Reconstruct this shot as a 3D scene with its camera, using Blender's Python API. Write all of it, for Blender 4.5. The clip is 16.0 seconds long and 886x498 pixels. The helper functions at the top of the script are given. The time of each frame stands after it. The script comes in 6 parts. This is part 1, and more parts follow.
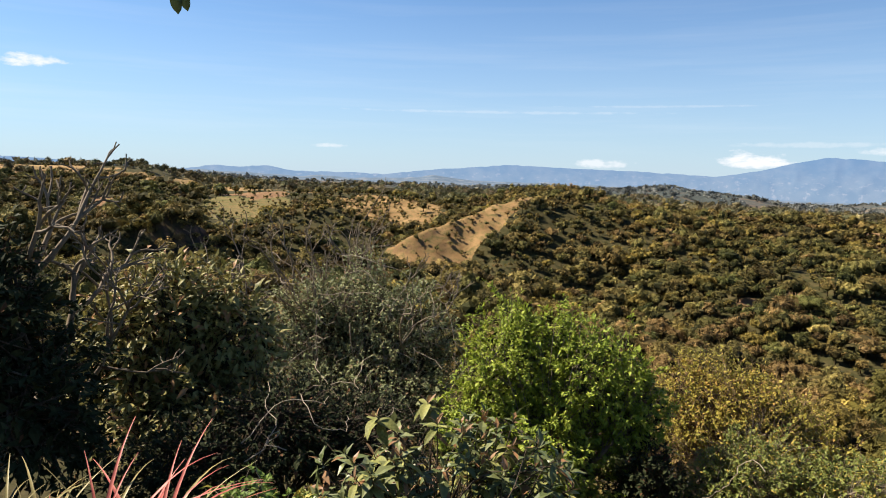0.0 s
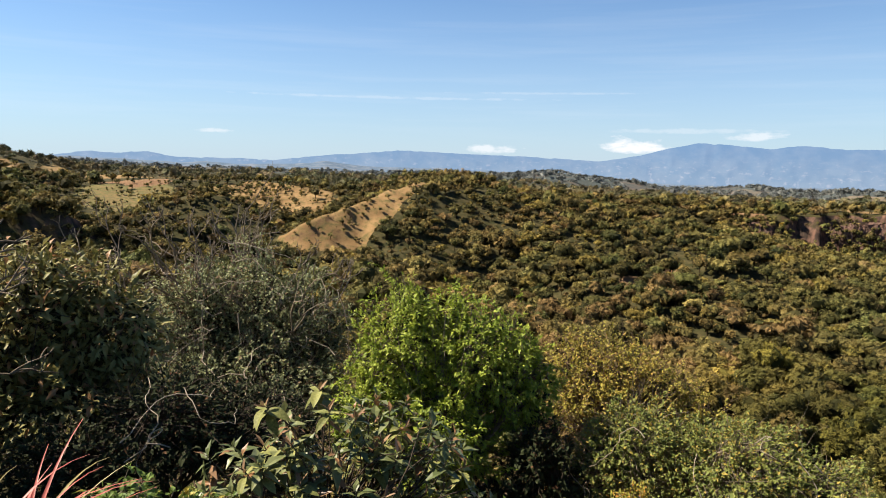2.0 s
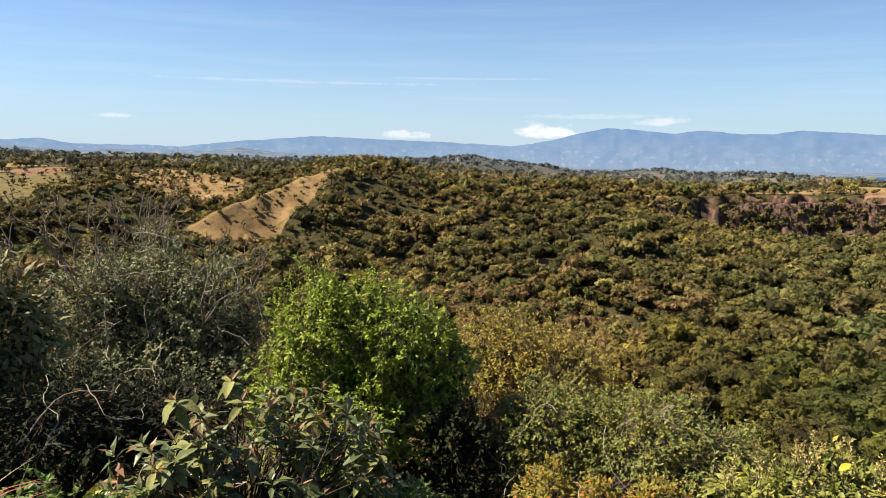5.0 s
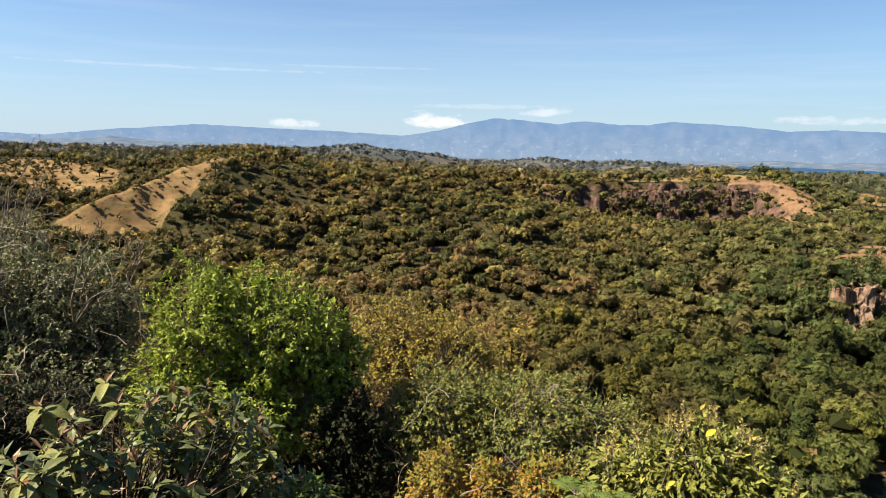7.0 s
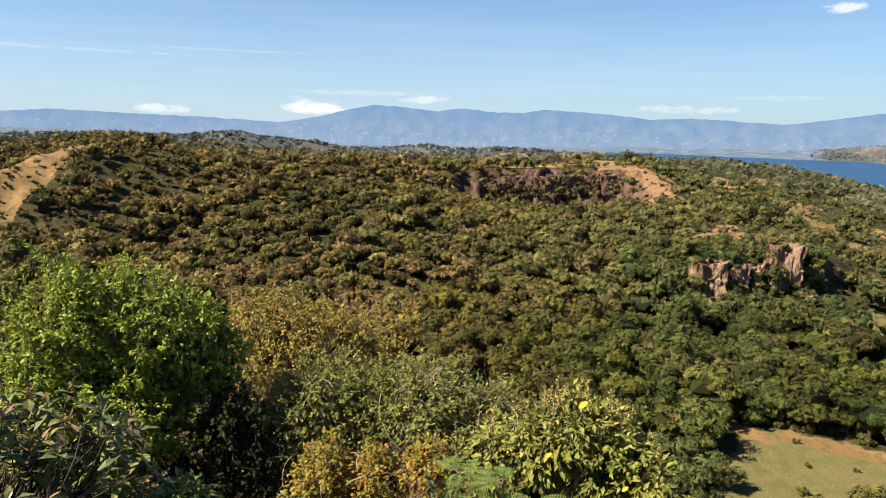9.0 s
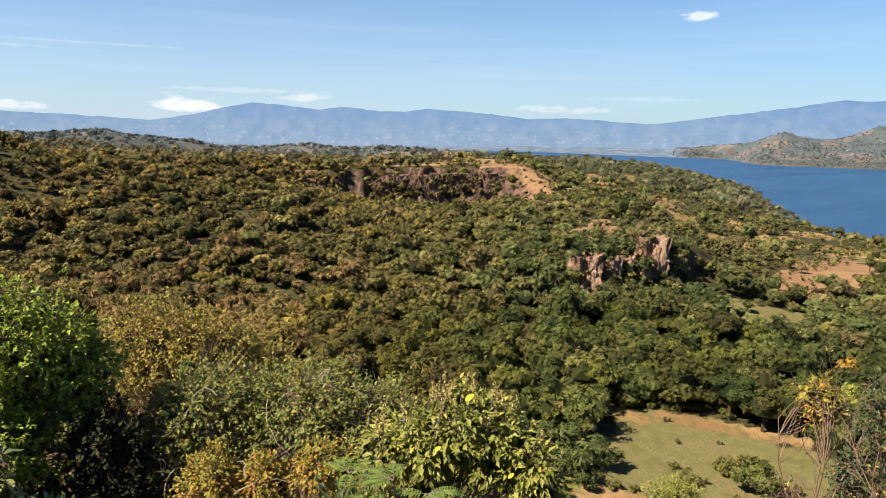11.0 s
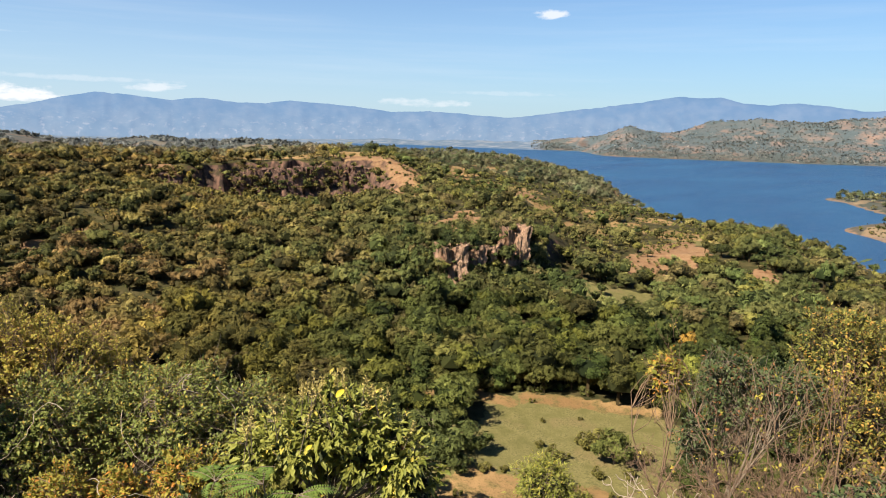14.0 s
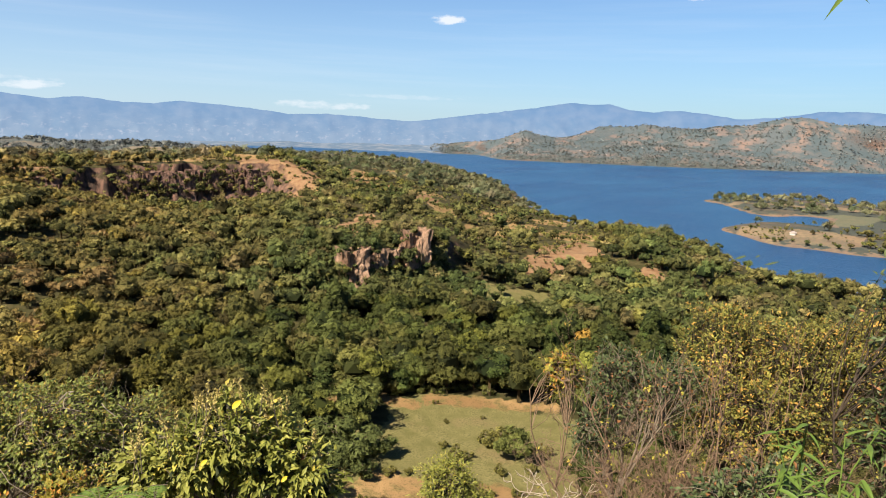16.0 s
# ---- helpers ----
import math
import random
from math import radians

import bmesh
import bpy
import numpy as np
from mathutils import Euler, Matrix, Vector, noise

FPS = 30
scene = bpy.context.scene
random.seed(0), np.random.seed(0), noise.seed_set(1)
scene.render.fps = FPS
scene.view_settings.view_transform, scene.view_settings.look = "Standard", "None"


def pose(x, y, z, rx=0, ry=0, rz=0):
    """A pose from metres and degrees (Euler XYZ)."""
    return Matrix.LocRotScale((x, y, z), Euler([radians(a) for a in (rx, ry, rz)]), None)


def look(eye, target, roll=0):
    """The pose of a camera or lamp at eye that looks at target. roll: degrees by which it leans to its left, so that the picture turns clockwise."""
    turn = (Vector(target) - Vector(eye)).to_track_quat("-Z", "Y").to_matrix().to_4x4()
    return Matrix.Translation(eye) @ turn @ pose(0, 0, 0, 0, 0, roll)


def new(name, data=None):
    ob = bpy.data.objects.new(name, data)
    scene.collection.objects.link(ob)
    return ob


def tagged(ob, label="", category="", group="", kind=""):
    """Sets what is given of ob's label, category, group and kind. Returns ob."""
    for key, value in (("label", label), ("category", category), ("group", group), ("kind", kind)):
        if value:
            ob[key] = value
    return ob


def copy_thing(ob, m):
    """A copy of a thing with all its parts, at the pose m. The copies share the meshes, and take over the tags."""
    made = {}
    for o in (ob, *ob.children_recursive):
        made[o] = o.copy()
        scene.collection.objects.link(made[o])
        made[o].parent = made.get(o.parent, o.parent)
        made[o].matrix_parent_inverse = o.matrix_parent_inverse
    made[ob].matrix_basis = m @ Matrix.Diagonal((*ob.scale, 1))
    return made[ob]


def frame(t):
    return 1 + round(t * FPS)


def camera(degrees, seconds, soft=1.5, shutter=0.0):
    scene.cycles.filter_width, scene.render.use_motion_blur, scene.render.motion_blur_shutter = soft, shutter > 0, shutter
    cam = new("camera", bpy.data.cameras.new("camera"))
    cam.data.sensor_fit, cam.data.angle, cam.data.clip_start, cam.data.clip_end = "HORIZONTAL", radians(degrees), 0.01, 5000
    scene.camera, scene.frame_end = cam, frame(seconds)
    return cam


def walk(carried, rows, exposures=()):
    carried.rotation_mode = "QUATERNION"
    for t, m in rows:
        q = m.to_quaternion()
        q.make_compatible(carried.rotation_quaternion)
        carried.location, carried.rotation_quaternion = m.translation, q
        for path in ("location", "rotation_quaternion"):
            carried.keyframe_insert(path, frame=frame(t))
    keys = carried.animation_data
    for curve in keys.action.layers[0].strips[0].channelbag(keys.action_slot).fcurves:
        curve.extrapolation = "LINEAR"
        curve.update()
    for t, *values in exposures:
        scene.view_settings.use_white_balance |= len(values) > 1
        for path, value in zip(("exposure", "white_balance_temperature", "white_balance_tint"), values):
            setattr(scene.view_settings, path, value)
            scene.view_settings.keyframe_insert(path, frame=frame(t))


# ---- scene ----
cam = camera(65.53, 16.0, soft=1.0)
EYE = 92.0  # eye height over the lake

# seconds, offset in x, y, z, yaw, pitch, roll
PATH = [
    (0, -0.000, 0.000, 0.000, 8.43, -6.31, 1.25),
    (0.5, 0.015, 0.009, -0.003, 6.55, -6.61, 1.11),
    (1, 0.033, 0.017, -0.013, 4.13, -7.06, 0.91),
    (1.5, 0.040, 0.023, -0.018, 1.49, -7.16, 1.08),
    (2, 0.048, 0.024, -0.023, -0.41, -7.32, 1.04),
    (2.5, 0.058, 0.022, -0.023, -2.09, -7.68, 1.09),
    (3, 0.064, 0.016, -0.022, -4.30, -8.01, 1.19),
    (5.5, 0.099, -0.006, -0.038, -8.89, -8.65, 0.74),
    (6, 0.108, 0.001, -0.040, -11.42, -8.98, 0.85),
    (6.5, 0.113, 0.006, -0.047, -13.72, -8.99, 0.94),
    (7, 0.127, -0.004, -0.048, -16.39, -9.14, 0.98),
    (7.5, 0.139, -0.014, -0.044, -19.86, -8.70, 0.98),
    (8, 0.147, -0.023, -0.046, -22.92, -9.26, 1.39),
    (8.5, 0.150, -0.022, -0.049, -23.88, -9.76, 1.13),
    (9, 0.153, -0.025, -0.048, -26.25, -10.03, 1.16),
    (11.5, 0.124, -0.099, -0.024, -37.68, -9.91, 0.82),
    (12, 0.127, -0.100, -0.026, -39.48, -10.04, 0.28),
    (12.5, 0.139, -0.096, -0.031, -41.70, -10.33, 0.46),
    (13, 0.145, -0.086, -0.032, -43.30, -10.52, 0.52),
    (13.5, 0.150, -0.082, -0.030, -45.03, -10.63, 1.12),
    (14, 0.147, -0.084, -0.029, -47.01, -10.25, 1.57),
    (14.5, 0.148, -0.093, -0.023, -48.94, -10.16, 2.06),
    (15, 0.150, -0.099, -0.022, -51.45, -9.90, 2.23),
    (15.5, 0.155, -0.104, -0.021, -53.78, -9.77, 1.96),
    (16, 0.155, -0.104, -0.018, -55.32, -9.72, 2.12),
]
walk(cam, [(t, pose(x, y, z + EYE, 90 + p, 0, w) @ pose(0, 0, 0, 0, 0, q)) for t, x, y, z, w, p, q in PATH])

# ---------------------------------------------------------------- light
SUN_BEARING, SUN_HEIGHT = -80.0, 45.0
sun_way = Vector((math.sin(radians(SUN_BEARING)) * math.cos(radians(SUN_HEIGHT)),
                  math.cos(radians(SUN_BEARING)) * math.cos(radians(SUN_HEIGHT)), math.sin(radians(SUN_HEIGHT))))
sun = new("sun", bpy.data.lights.new("sun", "SUN"))
sun.data.energy, sun.data.angle, sun.data.color = 5.0, radians(0.5), (1.0, 0.90, 0.74)
sun.matrix_world = look(sun_way * 300, (0, 0, 0))
scene.view_settings.exposure = 1.26


def node(tree, kind, at=None, **sets):
    """A node with its inputs set by name (underscores for blanks) or by number."""
    n = tree.nodes.new(kind)
    for key, value in (at or {}).items():
        if isinstance(value, bpy.types.NodeSocket):
            tree.links.new(value, n.inputs[key])
        else:
            n.inputs[key].default_value = value
    return n


def mth(tree, op, a, b=0.0, c=0.0, clamp=False):
    n = node(tree, "ShaderNodeMath", {0: a, 1: b, 2: c})
    n.operation, n.use_clamp = op, clamp
    return n.outputs[0]


def mixed(tree, fac, a, b):
    n = tree.nodes.new("ShaderNodeMix")
    n.data_type = "RGBA"
    for i, value in ((0, fac), (6, a), (7, b)):
        if isinstance(value, bpy.types.NodeSocket):
            tree.links.new(value, n.inputs[i])
        else:
            n.inputs[i].default_value = value if i == 0 else (*value[:3], 1)
    return n.outputs[2]


def spread(tree, value, lo, hi, to_lo=0.0, to_hi=1.0):
    n = node(tree, "ShaderNodeMapRange", {0: value, 1: lo, 2: hi, 3: to_lo, 4: to_hi})
    n.clamp = True
    return n.outputs[0]


def noise_of(tree, where, scale, detail=3.0, rough=0.55):
    n = node(tree, "ShaderNodeTexNoise", {"Vector": where, "Scale": scale, "Detail": detail, "Roughness": rough})
    return n.outputs[0]


def build_world():
    world = bpy.data.worlds.new("sky")
    world.use_nodes = True
    scene.world = world
    t = world.node_tree
    t.nodes.clear()
    sky = t.nodes.new("ShaderNodeTexSky")
    sky.sky_type, sky.sun_disc = "NISHITA", False
    sky.sun_elevation, sky.sun_rotation = radians(SUN_HEIGHT), radians(SUN_BEARING)
    sky.altitude, sky.air_density, sky.dust_density, sky.ozone_density = 1500, 1.0, 0.1, 3.0
    where = t.nodes.new("ShaderNodeTexCoord").outputs["Generated"]
    xyz = node(t, "ShaderNodeSeparateXYZ", {0: where})
    bearing = mth(t, "ARCTAN2", xyz.outputs[0], xyz.outputs[1])
    height = mth(t, "ARCSINE", xyz.outputs[2])
    flat = node(t, "ShaderNodeCombineXYZ", {0: bearing, 1: height, 2: 0.0}).outputs[0]
    puff = noise_of(t, node(t, "ShaderNodeMapping", {0: flat, 3: (1.0, 2.4, 1.0)}).outputs[0], 34.0, 7.0, 0.62)
    total = None
    # cumulus and small clouds: bearing, height, half-width, half-height, in degrees, and density
    for b, e, wb, we, k in ((15.6, 1.45, 3.2, 0.75, 1.0), (4.0, 1.0, 3.0, 0.45, 0.7), (24.5, 2.2, 2.5, 0.4, 0.6), (-39.3, 7.2, 2.6, 0.55, 0.9),
                            (-18.0, 2.0, 1.8, 0.25, 0.5), (55.1, 8.7, 1.7, 0.45, 0.8), (45.0, 1.7, 4.5, 0.4, 0.45), (74.0, 10.4, 1.6, 0.3, 0.7),
                            (-4.0, 5.0, 15.0, 0.16, 0.22), (9.0, 5.5, 9.0, 0.12, 0.18), (20.0, 2.6, 7.0, 0.25, 0.25), (52.0, 2.6, 6.0, 0.22, 0.2)):
        dx = mth(t, "DIVIDE", mth(t, "SUBTRACT", bearing, radians(b)), radians(wb))
        dy = mth(t, "DIVIDE", mth(t, "SUBTRACT", height, radians(e)), radians(we))
        d = mth(t, "ADD", mth(t, "MULTIPLY", dx, dx), mth(t, "MULTIPLY", dy, dy))
        m = mth(t, "SUBTRACT", mth(t, "ADD", mth(t, "MULTIPLY", puff, 3.2), -0.85), d)
        m = mth(t, "MULTIPLY", spread(t, m, 0.0, 0.7), k)
        total = m if total is None else mth(t, "MAXIMUM", total, m)
    # long thin streaks of high cloud
    long = node(t, "ShaderNodeMapping", {0: flat, 2: (0, 0, 0.02), 3: (1.3, 26.0, 1.0)}).outputs[0]
    streak = mth(t, "MULTIPLY", spread(t, noise_of(t, long, 1.6, 5.0, 0.6), 0.47, 0.78),
                 mth(t, "MULTIPLY", spread(t, height, 0.02, 0.06), spread(t, height, 0.32, 0.10)))
    streak = mth(t, "MULTIPLY", streak, 0.14)
    veil = mth(t, "MAXIMUM", total, streak)
    low_air = mth(t, "MULTIPLY", mth(t, "POWER", spread(t, height, 0.34, -0.02), 1.8), 0.92)
    clear = t.nodes.new("ShaderNodeMix")
    clear.data_type, clear.blend_type = "RGBA", "MULTIPLY"
    clear.inputs[0].default_value = 1.0
    t.links.new(mixed(t, spread(t, height, 0.3, 1.2), (0.83, 1.06, 1.22), (0.45, 0.57, 0.67)), clear.inputs[7])
    t.links.new(sky.outputs[0], clear.inputs[6])
    haze = mixed(t, spread(t, bearing, radians(25), radians(88)), (4.75, 5.85, 7.0), (3.25, 4.5, 5.25))
    air = mixed(t, low_air, clear.outputs[2], haze)
    tint = mixed(t, veil, air, (8.4, 8.6, 8.9))
    back = node(t, "ShaderNodeBackground", {0: tint, 1: 0.05})
    out = t.nodes.new("ShaderNodeOutputWorld")
    t.links.new(back.outputs[0], out.inputs[0])


build_world()

# ---------------------------------------------------------------- materials
def surface(name):
    m = bpy.data.materials.new(name)
    m.use_nodes = True
    t = m.node_tree
    t.nodes.clear()
    out = t.nodes.new("ShaderNodeOutputMaterial")
    return m, t, out


def bump_of(t, height, strength, distance):
    n = node(t, "ShaderNodeBump", {"Strength": strength, "Distance": distance, "Height": height})
    return n.outputs[0]


def leaf_material(name, low, high, dry=None, dry_share=0.1, rough=0.5, through_share=0.3, tree_tint=False, patch=0.6, ragged=0.0, gloss=0.2):
    """Leaves: each leaf its own shade between low and high, some of them dry, with light coming through."""
    m, t, out = surface(name)
    rnd = t.nodes.new("ShaderNodeNewGeometry").outputs["Random Per Island"]
    place = t.nodes.new("ShaderNodeTexCoord").outputs["Object"]
    blot = noise_of(t, place, patch, 2.0)
    f = mth(t, "ADD", mth(t, "MULTIPLY", rnd, 0.65), mth(t, "MULTIPLY", spread(t, blot, 0.3, 0.7), 0.45), clamp=True)
    col = mixed(t, f, low, high)
    if tree_tint:
        a = t.nodes.new("ShaderNodeAttribute")
        a.attribute_name = "tint"
        mul = t.nodes.new("ShaderNodeMix")
        mul.data_type, mul.blend_type = "RGBA", "MULTIPLY"
        mul.inputs[0].default_value = 1.0
        t.links.new(col, mul.inputs[6])
        t.links.new(a.outputs["Color"], mul.inputs[7])
        col = mul.outputs[2]
    if dry:
        pick = mth(t, "FRACT", mth(t, "MULTIPLY", rnd, 7.31))
        near_dry = mth(t, "GREATER_THAN", mth(t, "ADD", pick, mth(t, "MULTIPLY", mth(t, "SUBTRACT", blot, 0.5), 0.5)), 1.0 - dry_share)
        col = mixed(t, near_dry, col, dry)
    p = node(t, "ShaderNodeBsdfPrincipled", {"Base Color": col, "Roughness": rough + 0.1, "Specular IOR Level": 0.16 if tree_tint else gloss})
    if ragged:
        clump = noise_of(t, place, ragged * 0.8, 4.0, 0.65)
        t.links.new(bump_of(t, clump, 1.0, 0.9), p.inputs["Normal"])
    tr = node(t, "ShaderNodeBsdfTranslucent", {0: col})
    mix = node(t, "ShaderNodeMixShader", {0: through_share * 0.55, 1: p.outputs[0], 2: tr.outputs[0]})
    last = mix.outputs[0]
    if ragged:
        gap = mth(t, "GREATER_THAN", noise_of(t, place, ragged * 1.3, 4.0, 0.75), 0.525)
        clear = node(t, "ShaderNodeBsdfTransparent", {0: (1, 1, 1, 1)})
        last = node(t, "ShaderNodeMixShader", {0: gap, 1: last, 2: clear.outputs[0]}).outputs[0]
    t.links.new(last, out.inputs[0])
    return m


def plain_material(name, a, b, scale, rough=0.85, bump=0.3, depth=0.01):
    m, t, out = surface(name)
    place = t.nodes.new("ShaderNodeTexCoord").outputs["Object"]
    n1, n2 = noise_of(t, place, scale, 4.0), noise_of(t, place, scale * 6.3, 3.0)
    f = mth(t, "ADD", mth(t, "MULTIPLY", n1, 0.65), mth(t, "MULTIPLY", n2, 0.35))
    col = mixed(t, spread(t, f, 0.32, 0.68), a, b)
    p = node(t, "ShaderNodeBsdfPrincipled", {"Base Color": col, "Roughness": rough, "Specular IOR Level": 0.2, "Normal": bump_of(t, f, bump, depth)})
    t.links.new(p.outputs[0], out.inputs[0])
    return m


def rock_material():
    m, t, out = surface("cliff_rock")
    place = t.nodes.new("ShaderNodeTexCoord").outputs["Object"]
    tall = node(t, "ShaderNodeMapping", {0: place, 3: (1.0, 1.0, 0.3)}).outputs[0]
    n1, n2, n3 = noise_of(t, tall, 0.12, 4.0), noise_of(t, tall, 0.5, 5.0), noise_of(t, place, 1.8, 3.0)
    col = mixed(t, spread(t, n1, 0.35, 0.65), (0.17, 0.092, 0.058), (0.40, 0.255, 0.17))
    col = mixed(t, spread(t, n2, 0.48, 0.66), col, (0.05, 0.036, 0.030))
    col = mixed(t, spread(t, n3, 0.56, 0.70), col, (0.07, 0.075, 0.028))
    h = mth(t, "ADD", n2, mth(t, "MULTIPLY", n3, 0.5))
    p = node(t, "ShaderNodeBsdfPrincipled", {"Base Color": col, "Roughness": 0.9, "Specular IOR Level": 0.15, "Normal": bump_of(t, h, 0.8, 1.2)})
    t.links.new(p.outputs[0], out.inputs[0])
    return m


def ground_material():
    m, t, out = surface("dry_ground")
    place = t.nodes.new("ShaderNodeTexCoord").outputs["Object"]
    n1, n2, n3 = noise_of(t, place, 0.03, 4.0), noise_of(t, place, 0.22, 4.0), noise_of(t, place, 1.7, 3.0)
    cover = t.nodes.new("ShaderNodeAttribute")
    cover.attribute_name = "cover"
    part_of = node(t, "ShaderNodeSeparateColor", {0: cover.outputs["Color"]}).outputs
    col = mixed(t, spread(t, n2, 0.35, 0.65), (0.028, 0.029, 0.010), (0.070, 0.056, 0.024))
    straw = mixed(t, spread(t, n1, 0.35, 0.65), (0.195, 0.115, 0.050), (0.335, 0.212, 0.096))
    straw = mixed(t, spread(t, n2, 0.48, 0.72), straw, (0.14, 0.115, 0.042))
    soil = mixed(t, spread(t, n2, 0.35, 0.7), (0.17, 0.092, 0.048), (0.29, 0.175, 0.095))
    grass = mixed(t, spread(t, n2, 0.35, 0.68), (0.112, 0.102, 0.036), (0.178, 0.150, 0.062))
    tuft = spread(t, mth(t, "ADD", mth(t, "MULTIPLY", n3, 0.6), mth(t, "MULTIPLY", n2, 0.4)), 0.50, 0.62)
    straw = mixed(t, mth(t, "MULTIPLY", tuft, 0.6), straw, (0.085, 0.066, 0.028))
    soil = mixed(t, mth(t, "MULTIPLY", tuft, 0.55), soil, (0.075, 0.062, 0.026))
    grass = mixed(t, spread(t, noise_of(t, place, 0.06, 5.0), 0.56, 0.74), grass, (0.17, 0.125, 0.060))
    grass = mixed(t, mth(t, "MULTIPLY", tuft, 0.6), grass, (0.060, 0.064, 0.020))
    rough_edge = mth(t, "MULTIPLY", mth(t, "SUBTRACT", n2, 0.5), 1.3)
    for k, c in ((2, grass), (0, straw), (1, soil)):
        col = mixed(t, spread(t, mth(t, "ADD", part_of[k], rough_edge), 0.38, 0.55), col, c)
    # distance haze painted in: greyed bank tones, then blue-grey for the farthest land
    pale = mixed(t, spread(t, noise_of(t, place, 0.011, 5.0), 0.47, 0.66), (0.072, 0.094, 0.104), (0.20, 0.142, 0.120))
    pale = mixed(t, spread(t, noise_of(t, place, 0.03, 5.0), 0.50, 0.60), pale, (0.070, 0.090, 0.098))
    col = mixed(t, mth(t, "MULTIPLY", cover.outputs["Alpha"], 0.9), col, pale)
    far_haze = mixed(t, spread(t, noise_of(t, place, 0.02, 5.0), 0.46, 0.62), (0.085, 0.125, 0.180), (0.16, 0.185, 0.225))
    col = mixed(t, spread(t, cover.outputs["Alpha"], 1.0, 1.15), col, far_haze)
    up = node(t, "ShaderNodeSeparateXYZ", {0: t.nodes.new("ShaderNodeNewGeometry").outputs["Normal"]}).outputs[2]
    tall = node(t, "ShaderNodeMapping", {0: place, 3: (1.0, 1.0, 0.35)}).outputs[0]
    stone = mixed(t, spread(t, noise_of(t, tall, 0.25, 4.0), 0.4, 0.65), (0.040, 0.028, 0.022), (0.15, 0.085, 0.06))
    col = mixed(t, spread(t, mth(t, "ADD", up, mth(t, "MULTIPLY", rough_edge, 0.3)), 0.80, 0.62), col, stone)
    h = mth(t, "ADD", n2, mth(t, "MULTIPLY", n3, 0.3))
    p = node(t, "ShaderNodeBsdfPrincipled", {"Base Color": col, "Roughness": 0.95, "Specular IOR Level": 0.1, "Normal": bump_of(t, h, 0.6, 0.8)})
    t.links.new(p.outputs[0], out.inputs[0])
    return m


def water_material():
    m, t, out = surface("lake_water")
    place = t.nodes.new("ShaderNodeTexCoord").outputs["Object"]
    long = node(t, "ShaderNodeMapping", {0: place, 2: (0, 0, radians(35)), 3: (0.35, 1.0, 1.0)}).outputs[0]
    broad = noise_of(t, long, 0.008, 6.0, 0.65)
    wave = mth(t, "ADD", noise_of(t, place, 0.35, 3.0), mth(t, "MULTIPLY", noise_of(t, place, 0.06, 2.0), 0.8))
    col = mixed(t, spread(t, broad, 0.35, 0.7), (0.012, 0.045, 0.115), (0.030, 0.09, 0.18))
    p = node(t, "ShaderNodeBsdfPrincipled", {"Base Color": col, "Roughness": spread(t, broad, 0.3, 0.7, 0.28, 0.5), "Specular IOR Level": 0.25,
                                            "Normal": bump_of(t, wave, 0.9, 1.6)})
    t.links.new(p.outputs[0], out.inputs[0])
    return m


def mountain_material():
    """The far range, a backdrop many kilometres off: haze of the air put in as a blue glow, paler towards the foot."""
    m, t, out = surface("far_range")
    place = t.nodes.new("ShaderNodeTexCoord").outputs["Object"]
    xyz = node(t, "ShaderNodeSeparateXYZ", {0: place}).outputs
    along = mth(t, "MULTIPLY", mth(t, "ARCTAN2", xyz[0], xyz[1]), 4000.0)
    flat = node(t, "ShaderNodeCombineXYZ", {0: along, 1: mth(t, "MULTIPLY", xyz[2], 1.6), 2: 0.0}).outputs[0]
    leaning = node(t, "ShaderNodeMapping", {0: flat, 2: (0, 0, 1.0), 3: (1.0, 0.9, 1.0)}).outputs[0]
    n1, n2 = noise_of(t, leaning, 0.009, 6.0, 0.6), noise_of(t, flat, 0.03, 5.0, 0.65)
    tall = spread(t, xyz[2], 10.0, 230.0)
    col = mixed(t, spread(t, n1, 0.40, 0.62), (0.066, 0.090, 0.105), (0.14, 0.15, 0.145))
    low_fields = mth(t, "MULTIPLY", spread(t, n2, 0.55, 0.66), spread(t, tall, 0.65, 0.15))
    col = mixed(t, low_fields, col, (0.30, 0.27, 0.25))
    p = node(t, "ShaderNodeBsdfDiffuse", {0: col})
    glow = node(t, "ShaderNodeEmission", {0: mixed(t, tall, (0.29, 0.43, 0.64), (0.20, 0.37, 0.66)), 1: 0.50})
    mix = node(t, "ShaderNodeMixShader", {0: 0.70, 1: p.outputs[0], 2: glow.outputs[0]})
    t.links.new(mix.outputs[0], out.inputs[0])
    return m


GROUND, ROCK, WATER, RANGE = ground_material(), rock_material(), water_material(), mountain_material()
FOREST = leaf_material("forest_leaves", (0.076, 0.070, 0.026), (0.245, 0.205, 0.080), rough=0.7, through_share=0.14, tree_tint=True, patch=0.02, ragged=2.0)
# heart of the crowns: leaf colour darkened to stand in for shade
HEART_SHADE = leaf_material("shade_dark_inner_leaves", (0.020, 0.022, 0.008), (0.045, 0.042, 0.014), rough=0.8, through_share=0.05, tree_tint=True, patch=0.02)
BARK = plain_material("grey_bark", (0.10, 0.075, 0.05), (0.24, 0.19, 0.14), 9.0)
DARK_BARK = plain_material("dark_bark", (0.035, 0.025, 0.018), (0.09, 0.065, 0.045), 12.0)
PALE_TWIG = plain_material("pale_twig", (0.26, 0.20, 0.15), (0.42, 0.35, 0.27), 14.0)
BROWN_TWIG = plain_material("brown_twig", (0.10, 0.062, 0.040), (0.24, 0.155, 0.098), 14.0)
